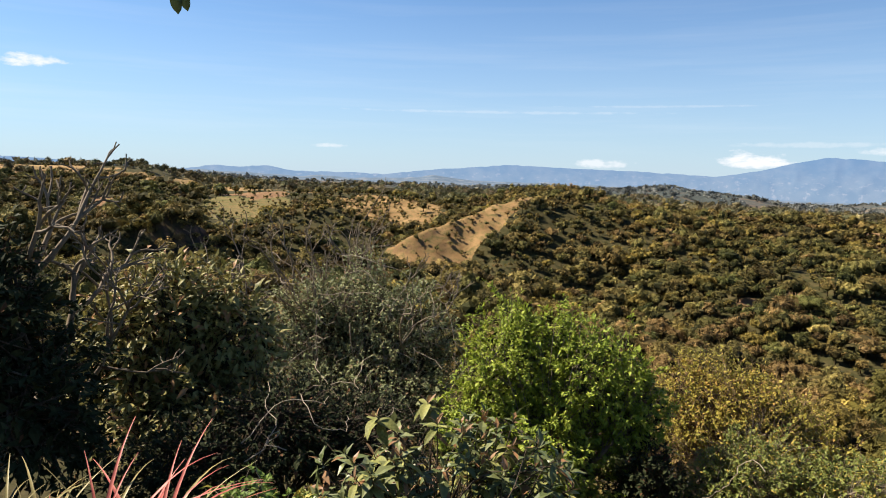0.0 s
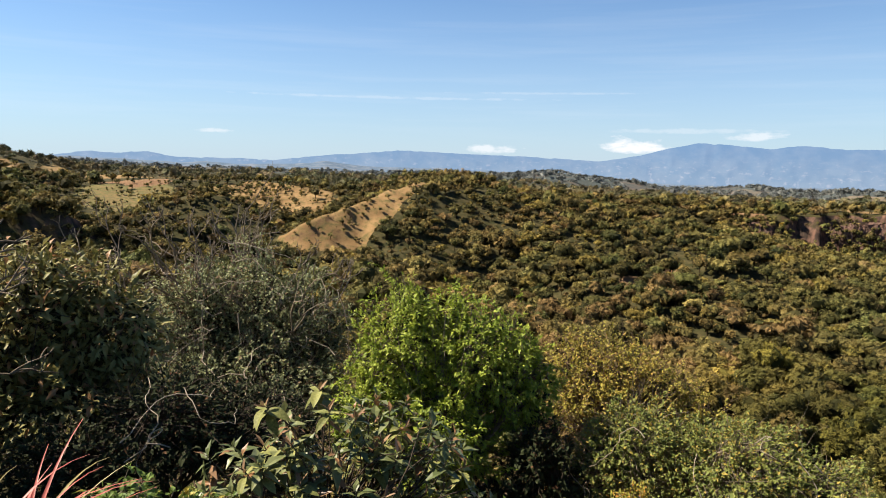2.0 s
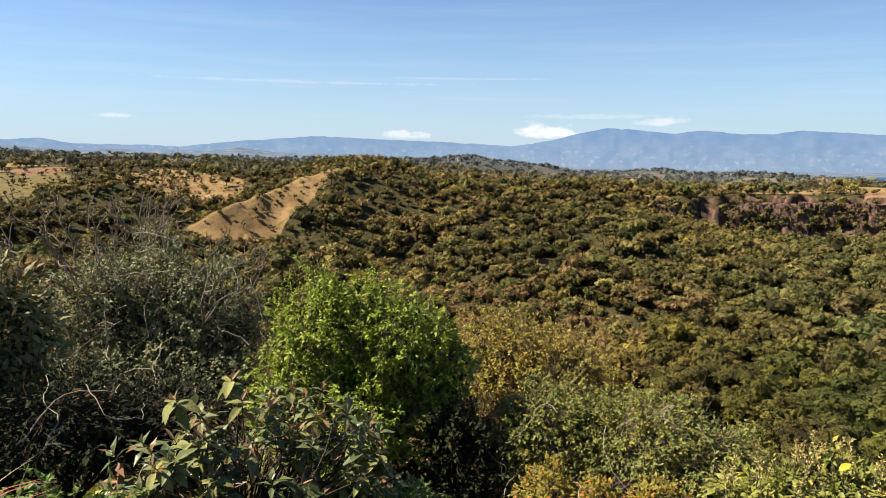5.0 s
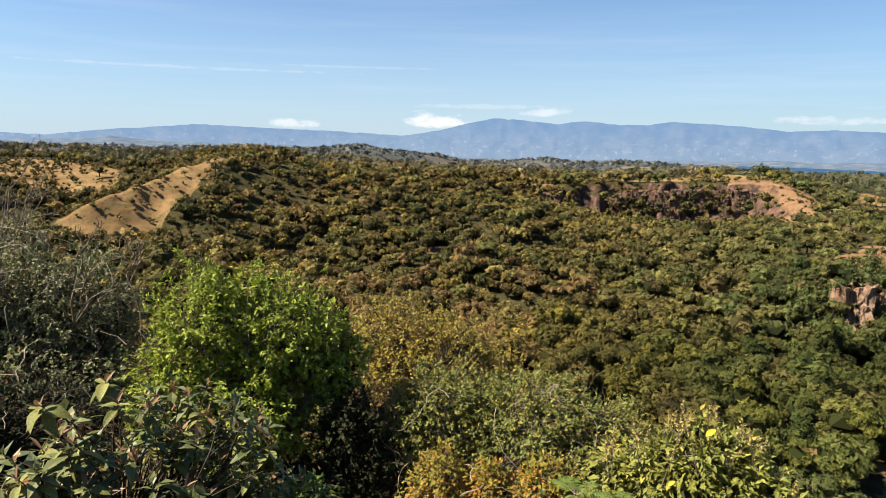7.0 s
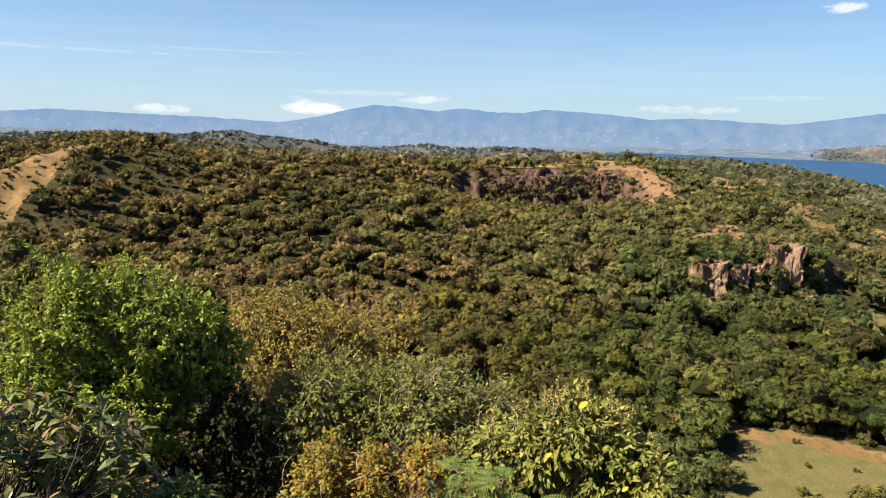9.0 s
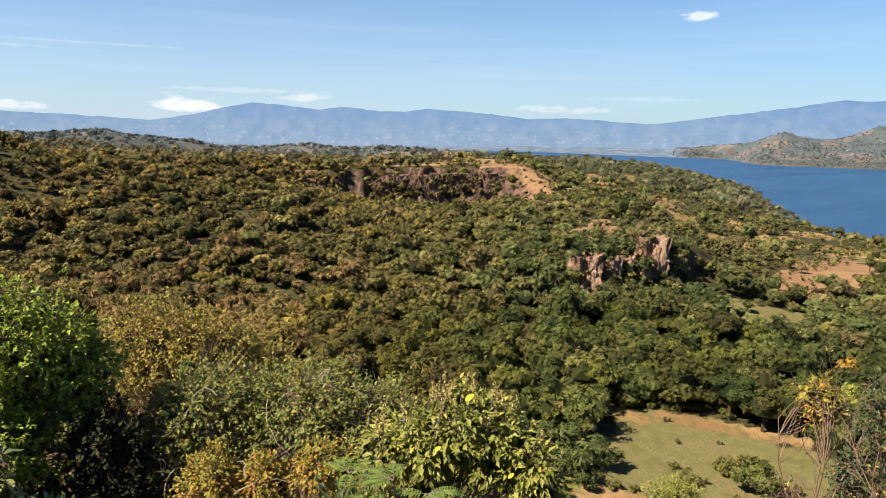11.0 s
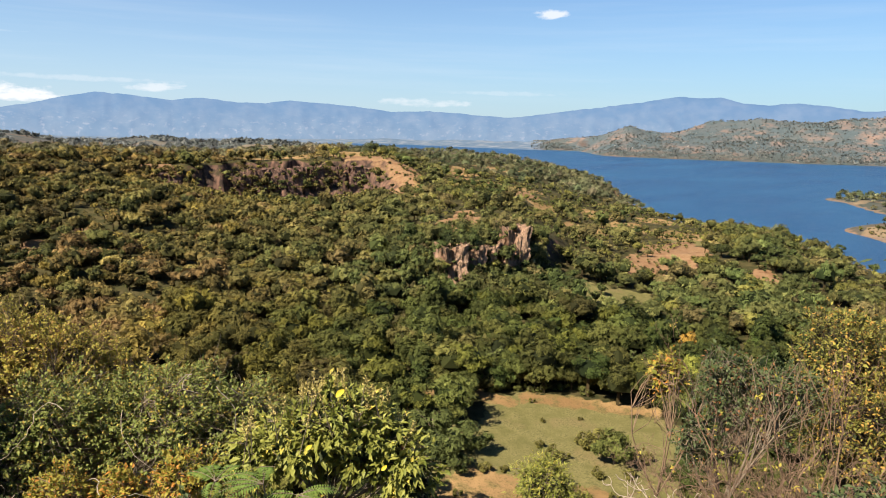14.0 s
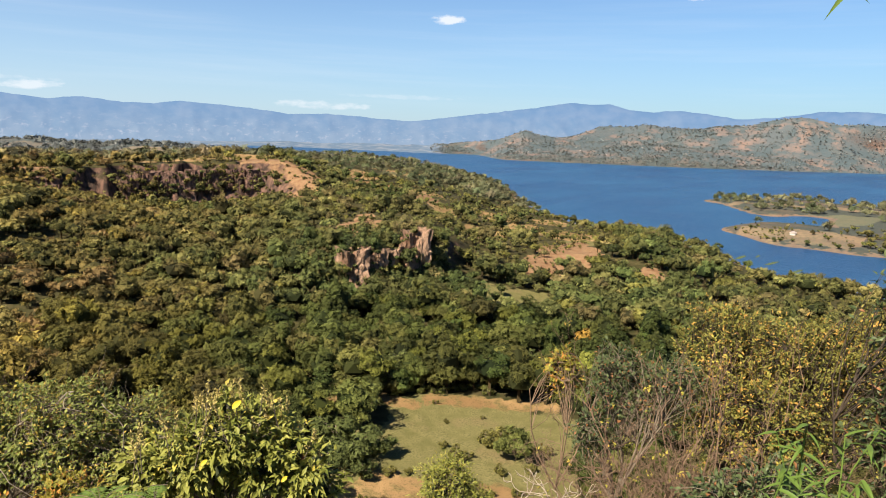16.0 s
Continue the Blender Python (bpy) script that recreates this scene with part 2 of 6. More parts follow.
DRY_TWIG = plain_material("dry_twig", (0.12, 0.075, 0.048), (0.25, 0.17, 0.105), 14.0)

# ---------------------------------------------------------------- land
rng = np.random.default_rng(7)


def lattice(ix, iy, seed):
    h = (ix.astype(np.int64) * 374761393 + iy.astype(np.int64) * 668265263 + seed * 1442695041) & 0xFFFFFFFF
    h = ((h ^ (h >> 13)) * 1274126177) & 0xFFFFFFFF
    return ((h ^ (h >> 16)) & 0xFFFF) / 32767.5 - 1.0


def wave(x, y, size, seed=0):
    """Smooth noise between -1 and 1, with lumps about size metres across."""
    x, y = np.asarray(x, float) / size, np.asarray(y, float) / size
    ix, iy = np.floor(x), np.floor(y)
    fx, fy = x - ix, y - iy
    fx, fy = fx * fx * (3 - 2 * fx), fy * fy * (3 - 2 * fy)
    a, b = lattice(ix, iy, seed), lattice(ix + 1, iy, seed)
    c, d = lattice(ix, iy + 1, seed), lattice(ix + 1, iy + 1, seed)
    return (a + (b - a) * fx) * (1 - fy) + (c + (d - c) * fx) * fy


def step(v, lo, hi):
    s = np.clip((v - lo) / (hi - lo), 0, 1)
    return s * s * (3 - 2 * s)


FINE = np.arange(-180, 180, 0.1)


def rounded(values, width):
    k = np.exp(-0.5 * (np.arange(-40, 41) * 0.1 / width) ** 2)
    k /= k.sum()
    return np.convolve(np.concatenate([values[-40:], values, values[:40]]), k, "valid")


def contour(rows, width=0.8):
    """A line of the land right round the viewpoint: rows of bearing, distance, height."""
    rows = np.array(rows, float)
    return [rounded(np.interp(FINE, rows[:, 0], rows[:, k], period=360), width) for k in (1, 2)]


def seen(rows):
    """Rows of bearing, distance and height angle from the viewpoint, as bearing, distance and height."""
    return [(b, r, EYE + r * math.tan(radians(e))) for b, r, e in rows]


# the landforms, from the viewpoint outwards
NEAR = [contour([(-180, 1.2, 90.3), (179, 1.2, 90.3)]),
        contour([(-180, 4, 90.4), (-90, 4, 90.0), (-50, 4, 90.0), (-25, 4, 89.6), (0, 4, 89.0), (90, 4, 88.9), (130, 4, 90.4)], 2),
        contour([(-180, 10, 90.6), (-90, 10, 89.0), (-50, 10, 88.0), (-25, 10, 86.6), (-10, 10, 85.4), (90, 10, 85.2), (140, 10, 90.6)], 2),
        contour([(-180, 25, 91), (-90, 25, 85), (-45, 25, 79), (-10, 25, 74), (40, 25, 72), (90, 25, 73), (140, 25, 90)], 2),
        contour([(-180, 60, 92), (-90, 60, 76), (-45, 60, 66), (-10, 60, 54), (40, 60, 46), (90, 60, 47), (140, 60, 86)], 2)]
VALLEY_NEAR = contour([(-60, 180, 52), (-30, 200, 42), (-10, 220, 32), (5, 220, 20), (20, 190, 11), (40, 145, 5), (55, 135, 3), (70, 135, 3), (90, 135, 6), (180, 150, 80)], 2)
VALLEY_FAR = contour([(-60, 300, 50), (-30, 330, 40), (-10, 400, 34), (4, 400, 18), (13, 340, 9), (22, 300, 8), (34, 285, 6), (45, 275, 5), (55, 250, 4), (65, 250, 4), (80, 260, 7), (90, 260, 7), (180, 300, 80)], 1.5)
BENCH_FOOT = contour(seen([(-60, 380, -8), (-37, 380, -8.5), (-27, 400, -9), (-13, 410, -9.5), (-7, 425, -9), (-3.5, 440, -6.8), (-1, 440, -6.8)]) +
                     [(5, 440, 30), (12, 400, 24), (20, 370, 20), (30, 360, 16), (40, 340, 13), (44, 306, 11),
                      (50, 304, 10), (54, 328, 13), (58, 340, 12), (65, 340, 8), (72, 345, 9), (80, 330, 7), (90, 330, 6)])
# wooded knoll, wooded hump and the straw spur, then the foot of the wooded slope
BENCH_TOP = contour(seen([(-60, 430, -3), (-42, 430, -5.0), (-37, 430, -5.2), (-35, 430, -4.1), (-32, 430, -3.4), (-30, 430, -3.7), (-28, 430, -4.6), (-26.5, 450, -6.0), (-24, 480, -5.0), (-22.5, 500, -4.0),
                          (-19.5, 520, -3.0), (-17, 520, -3.2), (-15, 500, -4.7), (-13.2, 450, -6.8), (-11, 455, -5.3), (-8.5, 470, -4.4), (-5.9, 490, -3.5), (-3.5, 510, -2.5), (-1.5, 530, -1.75), (-0.6, 530, -2.0)]) +
                    [(1.2, 496, 55), (5, 490, 50), (12, 470, 43), (20, 450, 36), (30, 450, 28), (40, 420, 26), (44, 345, 29),
                     (50, 332, 33), (54, 350, 35), (58, 420, 22), (65, 440, 17), (72, 395, 20), (80, 400, 11), (90, 400, 7)], 0.5)
CLIFF_FOOT = contour(seen([(-60, 500, -5), (-42, 500, -5.5), (-37, 500, -5), (-32, 500, -4.6), (-28, 520, -5.0), (-24, 560, -5.2), (-20, 590, -4.4), (-16, 590, -4.8), (-13, 540, -6.4), (-11, 540, -6.2),
                           (-8, 560, -5.3), (-5.9, 570, -4.9), (-3.5, 580, -3.8), (-1.5, 570, -2.5)]) +
                     [(0.5, 525, 69), (5, 530, 61), (12, 560, 49), (20, 600, 41), (25, 640, 31), (29, 648, 19), (31, 650, 15),
                      (36, 650, 16), (40, 650, 23), (44, 600, 34), (48, 560, 33), (53, 500, 33), (58, 560, 22), (62, 560, 15), (66, 520, 13), (72, 470, 21), (76, 460, 14), (80, 440, 8), (90, 430, 6)], 0.6)
CREST = contour(seen([(-60, 640, -2), (-42, 640, -2.2), (-36, 640, -2.2), (-33, 640, -2.4), (-30, 650, -2.9), (-28, 680, -2.7), (-25, 720, -2.1), (-21.5, 760, -1.7), (-19, 760, -1.95), (-17, 760, -1.75), (-13, 740, -1.95),
                      (-10.6, 720, -2.3), (-8.4, 690, -3.0), (-6, 690, -2.8), (-4, 690, -2.5), (-3, 660, -2.3), (-1.5, 610, -2.0)]) +
                [(0.5, 550, 74), (5, 560, 66), (8, 580, 56), (12, 600, 52), (16, 620, 52), (20, 640, 51), (23, 655, 50), (25, 662, 49), (28, 668, 49), (31, 675, 51), (36, 675, 53), (38.5, 672, 56), (41, 668, 59), (43, 655, 58), (45, 640, 46), (48, 640, 36), (53, 700, 31),
                 (58, 750, 19), (62, 800, 6), (66, 600, 12), (72, 560, 14), (76, 540, 9), (80, 480, 6), (90, 460, 4)], 0.6)
PLATEAU = contour(seen([(-60, 900, 0.8), (-42, 900, 0.1), (-39, 900, -0.1), (-34, 900, 0.0), (-32, 900, 0.15), (-29.8, 900, -0.6), (-27, 950, -1.2), (-24, 1000, -1.35), (-20, 1000, -1.8), (-17, 1000, -1.9), (-13, 950, -2.0),
                        (-8, 900, -2.1), (-3, 860, -2.0), (0, 800, -1.9)]) +
                  [(2.5, 800, 62), (5, 860, 52), (12, 900, 49), (20, 880, 49), (26, 880, 44), (31, 780, 52.5), (34, 780, 53),
                   (36, 780, 53.6), (38, 780, 56), (39.5, 780, 59), (42.5, 800, 57.5), (44, 820, 50), (46, 900, 44), (49, 1000, 40), (53, 1300, 29), (58, 1200, 13), (60, 1100, 4), (62, 950, -3), (66, 790, -4), (72, 740, -4), (76, 660, -4), (80, 590, -4), (90, 515, -4)])
HOLLOW = contour([(-60, 1350, 96), (-20, 1300, 64), (0, 1250, 48), (10, 1300, 38), (18, 1300, 26), (30, 1200, 30), (40, 1300, 30), (46, 1500, 33), (50, 1600, 32), (53, 1600, 17), (56, 1500, 4), (58, 1450, -5), (90, 1000, -6)], 1.5)
WOOD_RIDGE = contour([(-60, 1800, 112), (-29, 1800, 78), (-26, 1800, 72), (-23, 1800, 68), (-20, 1700, 54), (-12, 1800, 50), (-5, 1800, 46), (4, 1800, 54), (10, 1800, 60), (15, 1800, 48), (18, 1800, 26), (21.5, 1900, 30), (24, 1900, 42), (26, 1900, 30), (28.5, 1700, 24), (31, 1600, 38), (33, 1600, 36),
                      (36, 1600, 28), (38, 1650, 20), (46, 1800, 10), (50, 2000, -4), (90, 1600, -6)])
FAR_SHORE = contour([(-60, 2600, 84), (-10, 2600, 48), (5, 2600, 40), (14, 2600, 26), (18, 2700, -4), (30, 2900, -4), (44, 2950, -4), (53, 2800, -4), (58, 2850, -4), (59.5, 2400, -4), (65, 2380, -4), (74, 2440, -4), (82, 2600, -4), (90, 2950, -4)], 0.5)
FAR_BANK = contour([(-60, 2800, 86), (-10, 2800, 48), (5, 2800, 40), (14, 2850, 22), (18, 3000, 2), (30, 3150, 2), (44, 3150, 3), (53, 3000, 10), (58, 3000, 12), (59.5, 2620, 14), (65, 2620, 30), (74, 2680, 48), (82, 2800, 60), (90, 3050, 30)], 0.5)
FAR_HILLS = contour([(-60, 3300, 100), (-28, 3300, 80), (-20.5, 3300, 56), (-19.5, 3300, 62), (-18.8, 3300, 68), (-18.0, 3300, 62), (-17, 3300, 56), (-12, 3300, 60), (-10.8, 3300, 64), (-10.1, 3300, 70), (-9.5, 3300, 78), (-8.9, 3300, 70), (-8, 3300, 63), (-6, 3300, 56), (0, 3300, 50), (12, 3300, 30), (18, 3300, 2), (30, 3400, 1), (45, 3400, 16), (53, 3300, 26), (57, 3100, 40), (59.5, 2950, 58), (61.0, 2920, 100), (61.7, 2910, 114), (62.5, 2900, 98), (64, 2900, 92),
                     (68, 3100, 146), (69.5, 3100, 140), (71, 3100, 157), (74, 3100, 152), (77, 3100, 174), (79, 3100, 172), (82.4, 3100, 203), (85, 3100, 184), (90, 3250, 205)], 0.3)
BEHIND = contour([(-60, 3800, 40), (0, 3800, 10), (15, 3800, -10), (57, 3800, -10), (62, 3700, 20), (90, 3700, 60)])
RIM = contour([(-180, 4950, 20), (179, 4950, 20)])
LINES = NEAR + [VALLEY_NEAR, VALLEY_FAR, BENCH_FOOT, BENCH_TOP, CLIFF_FOOT, CREST, PLATEAU, HOLLOW, WOOD_RIDGE, FAR_SHORE, FAR_BANK, FAR_HILLS, BEHIND, RIM]
ROWS = [3, 5, 8, 9, 16, 14, 14, 16, 16, 14, 24, 26, 20, 16, 8, 14, 5, 3]

COLS = np.concatenate([np.arange(-180, -52, 4.0), np.arange(-52, 98, 0.28), np.arange(98, 180, 4.0)])


def at_cols(values):
    return np.interp(COLS, FINE, values, period=360)


def land_grid():
    r, z = [], []
    for i, n in enumerate(ROWS):
        (r0, z0), (r1, z1) = [[at_cols(v) for v in LINES[k]] for k in (i, i + 1)]
        last = i == len(ROWS) - 1
        for j in range(n + last):
            s = j / n
            e = s if i in (0, 7, 9) else 0.6 * s + 0.4 * s * s * (3 - 2 * s)
            r.append(r0 + (r1 - r0) * s)
            z.append(z0 + (z1 - z0) * e)
    return np.array(r), np.array(z)


LAND_R, LAND_Z = land_grid()


def weather_cliff():
    """Ribs and gullies along the steep face below the ridge."""
    global LAND_R
    first = sum(ROWS[:9])
    in_span = step(COLS, 22, 25) * (1 - step(COLS, 41, 43.5))
    for k in range(-6, ROWS[9] + 8):
        s = np.clip(k / ROWS[9], -0.5, 1.6)
        rib = np.abs(wave(COLS * 11.4, COLS * 0 + s * 9, 19, 91)) * 20 + wave(COLS * 11.4, COLS * 0 + s * 14, 7, 92) * 8 - 8
        LAND_R[first + k] += rib * in_span * max(0, 1 - abs(s - 0.55) * 0.85)


weather_cliff()
LAND_R = np.maximum.accumulate(LAND_R + np.arange(len(LAND_R))[:, None] * 1e-4, axis=0)
LAND_B = np.broadcast_to(COLS, LAND_R.shape)
LAND_X, LAND_Y = LAND_R * np.sin(np.radians(LAND_B)), LAND_R * np.cos(np.radians(LAND_B))


def islands(b, r):
    """Height of the two low tongues of land in the lake."""
    far_one = step(b, 75.4, 79.5) * (1 - np.abs(r - 1130 - 25 * np.sin(b)) / (50 + 110 * step(b, 75.5, 82)))
    near_one = step(b, 77.0, 80.5) * (1 - np.abs(r - 790) / (34 + 78 * step(b, 77.2, 82)))
    joint = step(b, 83.5, 88) * (1 - np.abs(r - 960) / 160)
    return np.maximum(np.maximum(far_one, near_one), joint * 0.8)


def shape_land():
    global LAND_Z
    x, y, r = LAND_X, LAND_Y, LAND_R
    dry = step(LAND_Z, 2, 22) * step(r, 25, 220)
    big = wave(x, y, 70, 1) * 3.2 + wave(x, y, 26, 2) * 1.5 + wave(x, y, 9, 3) * 0.5
    fold = (np.abs(wave(x + 0.4 * y, y * 0.35, 46, 4)) - 0.4) * 5 * step(r, 260, 380) * (1 - step(r, 600, 680)) * step(LAND_B, -2, 3)
    far_roll = (wave(x, y, 240, 5) * 9 + wave(x, y, 90, 6) * 4) * step(r, 950, 1300)
    bank = (np.abs(wave(x, y, 260, 7)) * 30 + np.abs(wave(x, y, 90, 8)) * 8 - 25) * step(r, 2650, 2850) * (1 - step(r, 3150, 3400)) * step(LAND_B, 58, 64)
    LAND_Z = LAND_Z + dry * (big * (0.45 + 0.55 * step(LAND_B, -2, 3)) + fold + far_roll + bank)
    spur = step(LAND_B, -14, -12) * (1 - step(LAND_B, -1.5, 0)) * step(r, 410, 430) * (1 - step(r, 540, 560))
    LAND_Z = LAND_Z + spur * (np.abs(wave(x, y, 20, 12)) * 1.4 + wave(x, y, 7, 13) * 0.8 - 0.5)
    LAND_Z = LAND_Z + wave(x, y, 2.5, 9) * 0.12 * step(r, 2, 6) + wave(x, y, 0.6, 10) * 0.03
    lift = islands(LAND_B, r)
    seen = (r > 560) & (r < 1500) & (LAND_B > 70) & (LAND_B < 110)
    LAND_Z = np.where(seen, np.maximum(LAND_Z, np.minimum(lift * 14, 4 + lift * 4) - 1.0 + wave(x, y, 40, 11) * 1.0), LAND_Z)


shape_land()

# open ground: bearing, distance, half-width in degrees, half-depth in metres
STRAW = [(-13.2, 690, 4.8, 62), (-10.5, 640, 2.6, 40), (-26.0, 850, 3.5, 55), (-38, 850, 4.0, 60), (-33, 800, 2.0, 40), (-20.5, 880, 3.0, 45), (34.5, 735, 4.6, 52), (39.5, 745, 3.2, 60), (44.2, 575, 1.7, 50),
         (48.3, 800, 1.5, 50), (50.0, 720, 2.4, 34), (53.5, 690, 1.7, 34), (58.8, 500, 2.0, 34), (59.5, 620, 1.8, 36), (66.8, 545, 2.6, 34), (52, 980, 2.4, 60), (61.8, 560, 1.8, 36), (55.5, 590, 1.6, 34), (64.0, 640, 1.6, 28),
         (82, 1090, 8, 14), (82, 740, 5, 46), (59, 216, 10, 5), (55.5, 155, 9, 12), (26, 960, 2.4, 50), (31.8, 1540, 2.2, 60), (23.8, 1780, 1.6, 70), (27.6, 1480, 1.6, 50), (-2, 900, 4, 40), (-17, 1150, 4, 50), (6, 1050, 3, 50), (29, 760, 2.2, 34), (8.5, 625, 1.4, 18)]
SOIL = [(-33, 612, 3.4, 30), (-23.8, 735, 2.5, 26), (41.2, 655, 2.8, 66), (42.9, 615, 1.9, 76), (48.2, 400, 1.9, 42), (66.2, 452, 2.2, 44), (63.4, 412, 1.8, 24), (72.7, 376, 1.5, 24), (77.6, 352, 1.4, 20), (25.0, 640, 1.7, 26), (26.6, 622, 2.0, 28),
        (15.9, 395, 1.0, 11), (18.5, 420, 1.4, 8), (11, 520, 1.2, 10), (81.5, 690, 3.5, 14), (53.4, 640, 1.6, 24)]
GRASS = [(58.5, 172, 13.5, 52), (62.3, 336, 2.4, 24), (58.5, 340, 2.0, 16), (84.5, 960, 4, 60), (-25.2, 640, 2.5, 78), (-22.6, 690, 1.6, 40), (49.4, 690, 2.2, 26), (50.6, 560, 2.2, 20), (67, 500, 2, 18)]


def spur_cover(b, r, x, y):
    """The straw-coloured flank of the spur, from its ridge line down towards the valley."""
    ridge = np.interp(b, [-13.2, -11, -8.5, -5.9, -3.5, -1.5, -0.6], [450, 455, 470, 490, 510, 530, 530])
    low = np.interp(b, [-13.5, -10, -7, -3.5, -1.2], [10, 30, 50, 30, 8]) + 6 * wave(x, y, 18, 27)
    inside = step(r, ridge - low - 4, ridge - low + 4) * (1 - step(r, ridge + 10, ridge + 18))
    return inside * step(b, -13.6, -12.6) * (1 - step(b, -1.4, -0.6))


def patches(rows, b, r, x, y):
    out = np.zeros_like(r)
    for pb, pr, wb, wr in rows:
        d = np.sqrt(((b - pb) / wb) ** 2 + ((r - pr) / wr) ** 2) + 0.34 * wave(x, y, max(wr * 0.5, 5), 21) + 0.22 * wave(x, y, 9, 26)
        out = np.maximum(out, 1 - step(d, 0.75, 1.15))
    return out


COVER = [patches(rows, LAND_B, LAND_R, LAND_X, LAND_Y) for rows in (STRAW, SOIL, GRASS)]
COVER[0] = np.maximum(COVER[0], 0.42 * COVER[2] * (LAND_B < 0))
COVER[0] = np.maximum(COVER[0], spur_cover(LAND_B, LAND_R, LAND_X, LAND_Y))
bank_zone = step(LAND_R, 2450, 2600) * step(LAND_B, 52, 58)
COVER[1] = np.maximum(COVER[1], bank_zone * step(wave(LAND_X, LAND_Y, 120, 22) + 0.9 * wave(LAND_X, LAND_Y, 40, 23) + 0.9 * step(LAND_Z, 30, 100) - 0.45, 0.3, 0.8) * 0.62)
COVER[0] = np.maximum(COVER[0], bank_zone * step(wave(LAND_X, LAND_Y, 90, 24) + 0.9 * wave(LAND_X, LAND_Y, 30, 25), 0.6, 1.0) * 0.8)
SHORE = (1 - step(LAND_Z, 0.3, 2.0)) * (LAND_R > 300) * (LAND_R < 1500)


def raw_mesh(name, points, faces, smooth=False):
    """A mesh from arrays: points (n, 3) and faces (m, 3 or 4)."""
    me = bpy.data.meshes.new(name)
    points, faces = np.asarray(points, np.float32), np.asarray(faces, np.int32)
    me.vertices.add(len(points))
    me.vertices.foreach_set("co", points.ravel())
    me.loops.add(faces.size)
    me.loops.foreach_set("vertex_index", faces.ravel())
    me.polygons.add(len(faces))
    me.polygons.foreach_set("loop_start", np.arange(len(faces), dtype=np.int32) * faces.shape[1])
    me.polygons.foreach_set("use_smooth", np.full(len(faces), smooth))
    me.update(calc_edges=True)
    return me


def grid_faces(rows, cols, closed=False):
    i, j = np.meshgrid(np.arange(rows - 1), np.arange(cols if closed else cols - 1), indexing="ij")
    a, b = i * cols + j, i * cols + (j + 1) % cols
    return np.stack([a + cols, a, b, b + cols], -1).reshape(-1, 4)[:, ::-1]


def build_ground():
    rows, cols = LAND_R.shape
    pts = np.stack([LAND_X, LAND_Y, LAND_Z], -1).reshape(-1, 3)
    pts = np.vstack([pts, [[0, 0, 90.3]]])
    me = raw_mesh("ground", pts, grid_faces(rows, cols, True), True)
    fan = bmesh.new()
    fan.from_mesh(me)
    fan.verts.ensure_lookup_table()
    hub = fan.verts[len(pts) - 1]
    for j in range(cols):
        fan.faces.new((hub, fan.verts[(j + 1) % cols], fan.verts[j]))
    bmesh.ops.recalc_face_normals(fan, faces=fan.faces)
    fan.to_mesh(me)
    fan.free()
    tint = me.color_attributes.new("cover", "FLOAT_COLOR", "POINT")
    c = np.zeros((len(pts), 4), np.float32)
    c[:-1, 0], c[:-1, 1], c[:-1, 2] = COVER[0].ravel(), np.maximum(COVER[1], SHORE * 0.9).ravel(), COVER[2].ravel()
    # alpha: share of the greyed, haze-tinted colour
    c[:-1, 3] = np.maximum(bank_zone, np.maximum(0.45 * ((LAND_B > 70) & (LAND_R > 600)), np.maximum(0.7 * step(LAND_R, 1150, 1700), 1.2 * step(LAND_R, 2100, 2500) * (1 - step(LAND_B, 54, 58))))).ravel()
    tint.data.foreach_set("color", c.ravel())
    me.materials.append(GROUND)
    return tagged(new("ground", me), "dry hilly ground with straw fields, pasture and bare soil", "ground", kind="structure")


ground = build_ground()


def ground_z(b, r):
    """Height of the land at a bearing and a distance."""
    j = int(np.clip(np.searchsorted(COLS, b) - 1, 0, len(COLS) - 2))
    f = (b - COLS[j]) / (COLS[j + 1] - COLS[j])
    return float(np.interp(r, LAND_R[:, j], LAND_Z[:, j]) * (1 - f) + np.interp(r, LAND_R[:, j + 1], LAND_Z[:, j + 1]) * f)


def spot(b, r, z=None):
    """A place by bearing, distance and height; on the ground without a height."""
    return Vector((r * math.sin(radians(b)), r * math.cos(radians(b)), ground_z(b, r) if z is None else z))


def build_lake():
    n = 180
    b = np.radians(np.linspace(14, 130, n))
    r = np.array([420, 600, 900, 1400, 2000, 2600, 3100, 3400.0])
    pts = np.stack([np.outer(r, np.sin(b)), np.outer(r, np.cos(b)), np.zeros((len(r), n))], -1).reshape(-1, 3)
    me = raw_mesh("lake", pts, grid_faces(len(r), n)[:, ::-1])
    bm = bmesh.new()
    bm.from_mesh(me)
    bmesh.ops.recalc_face_normals(bm, faces=bm.faces)
    if sum(f.normal.z for f in bm.faces) < 0:
        bmesh.ops.reverse_faces(bm, faces=bm.faces)
    bm.to_mesh(me)
    bm.free()
    me.materials.append(WATER)
    tagged(new("water", me), "deep blue rippled lake water between the shores", "lake", kind="structure")


build_lake()

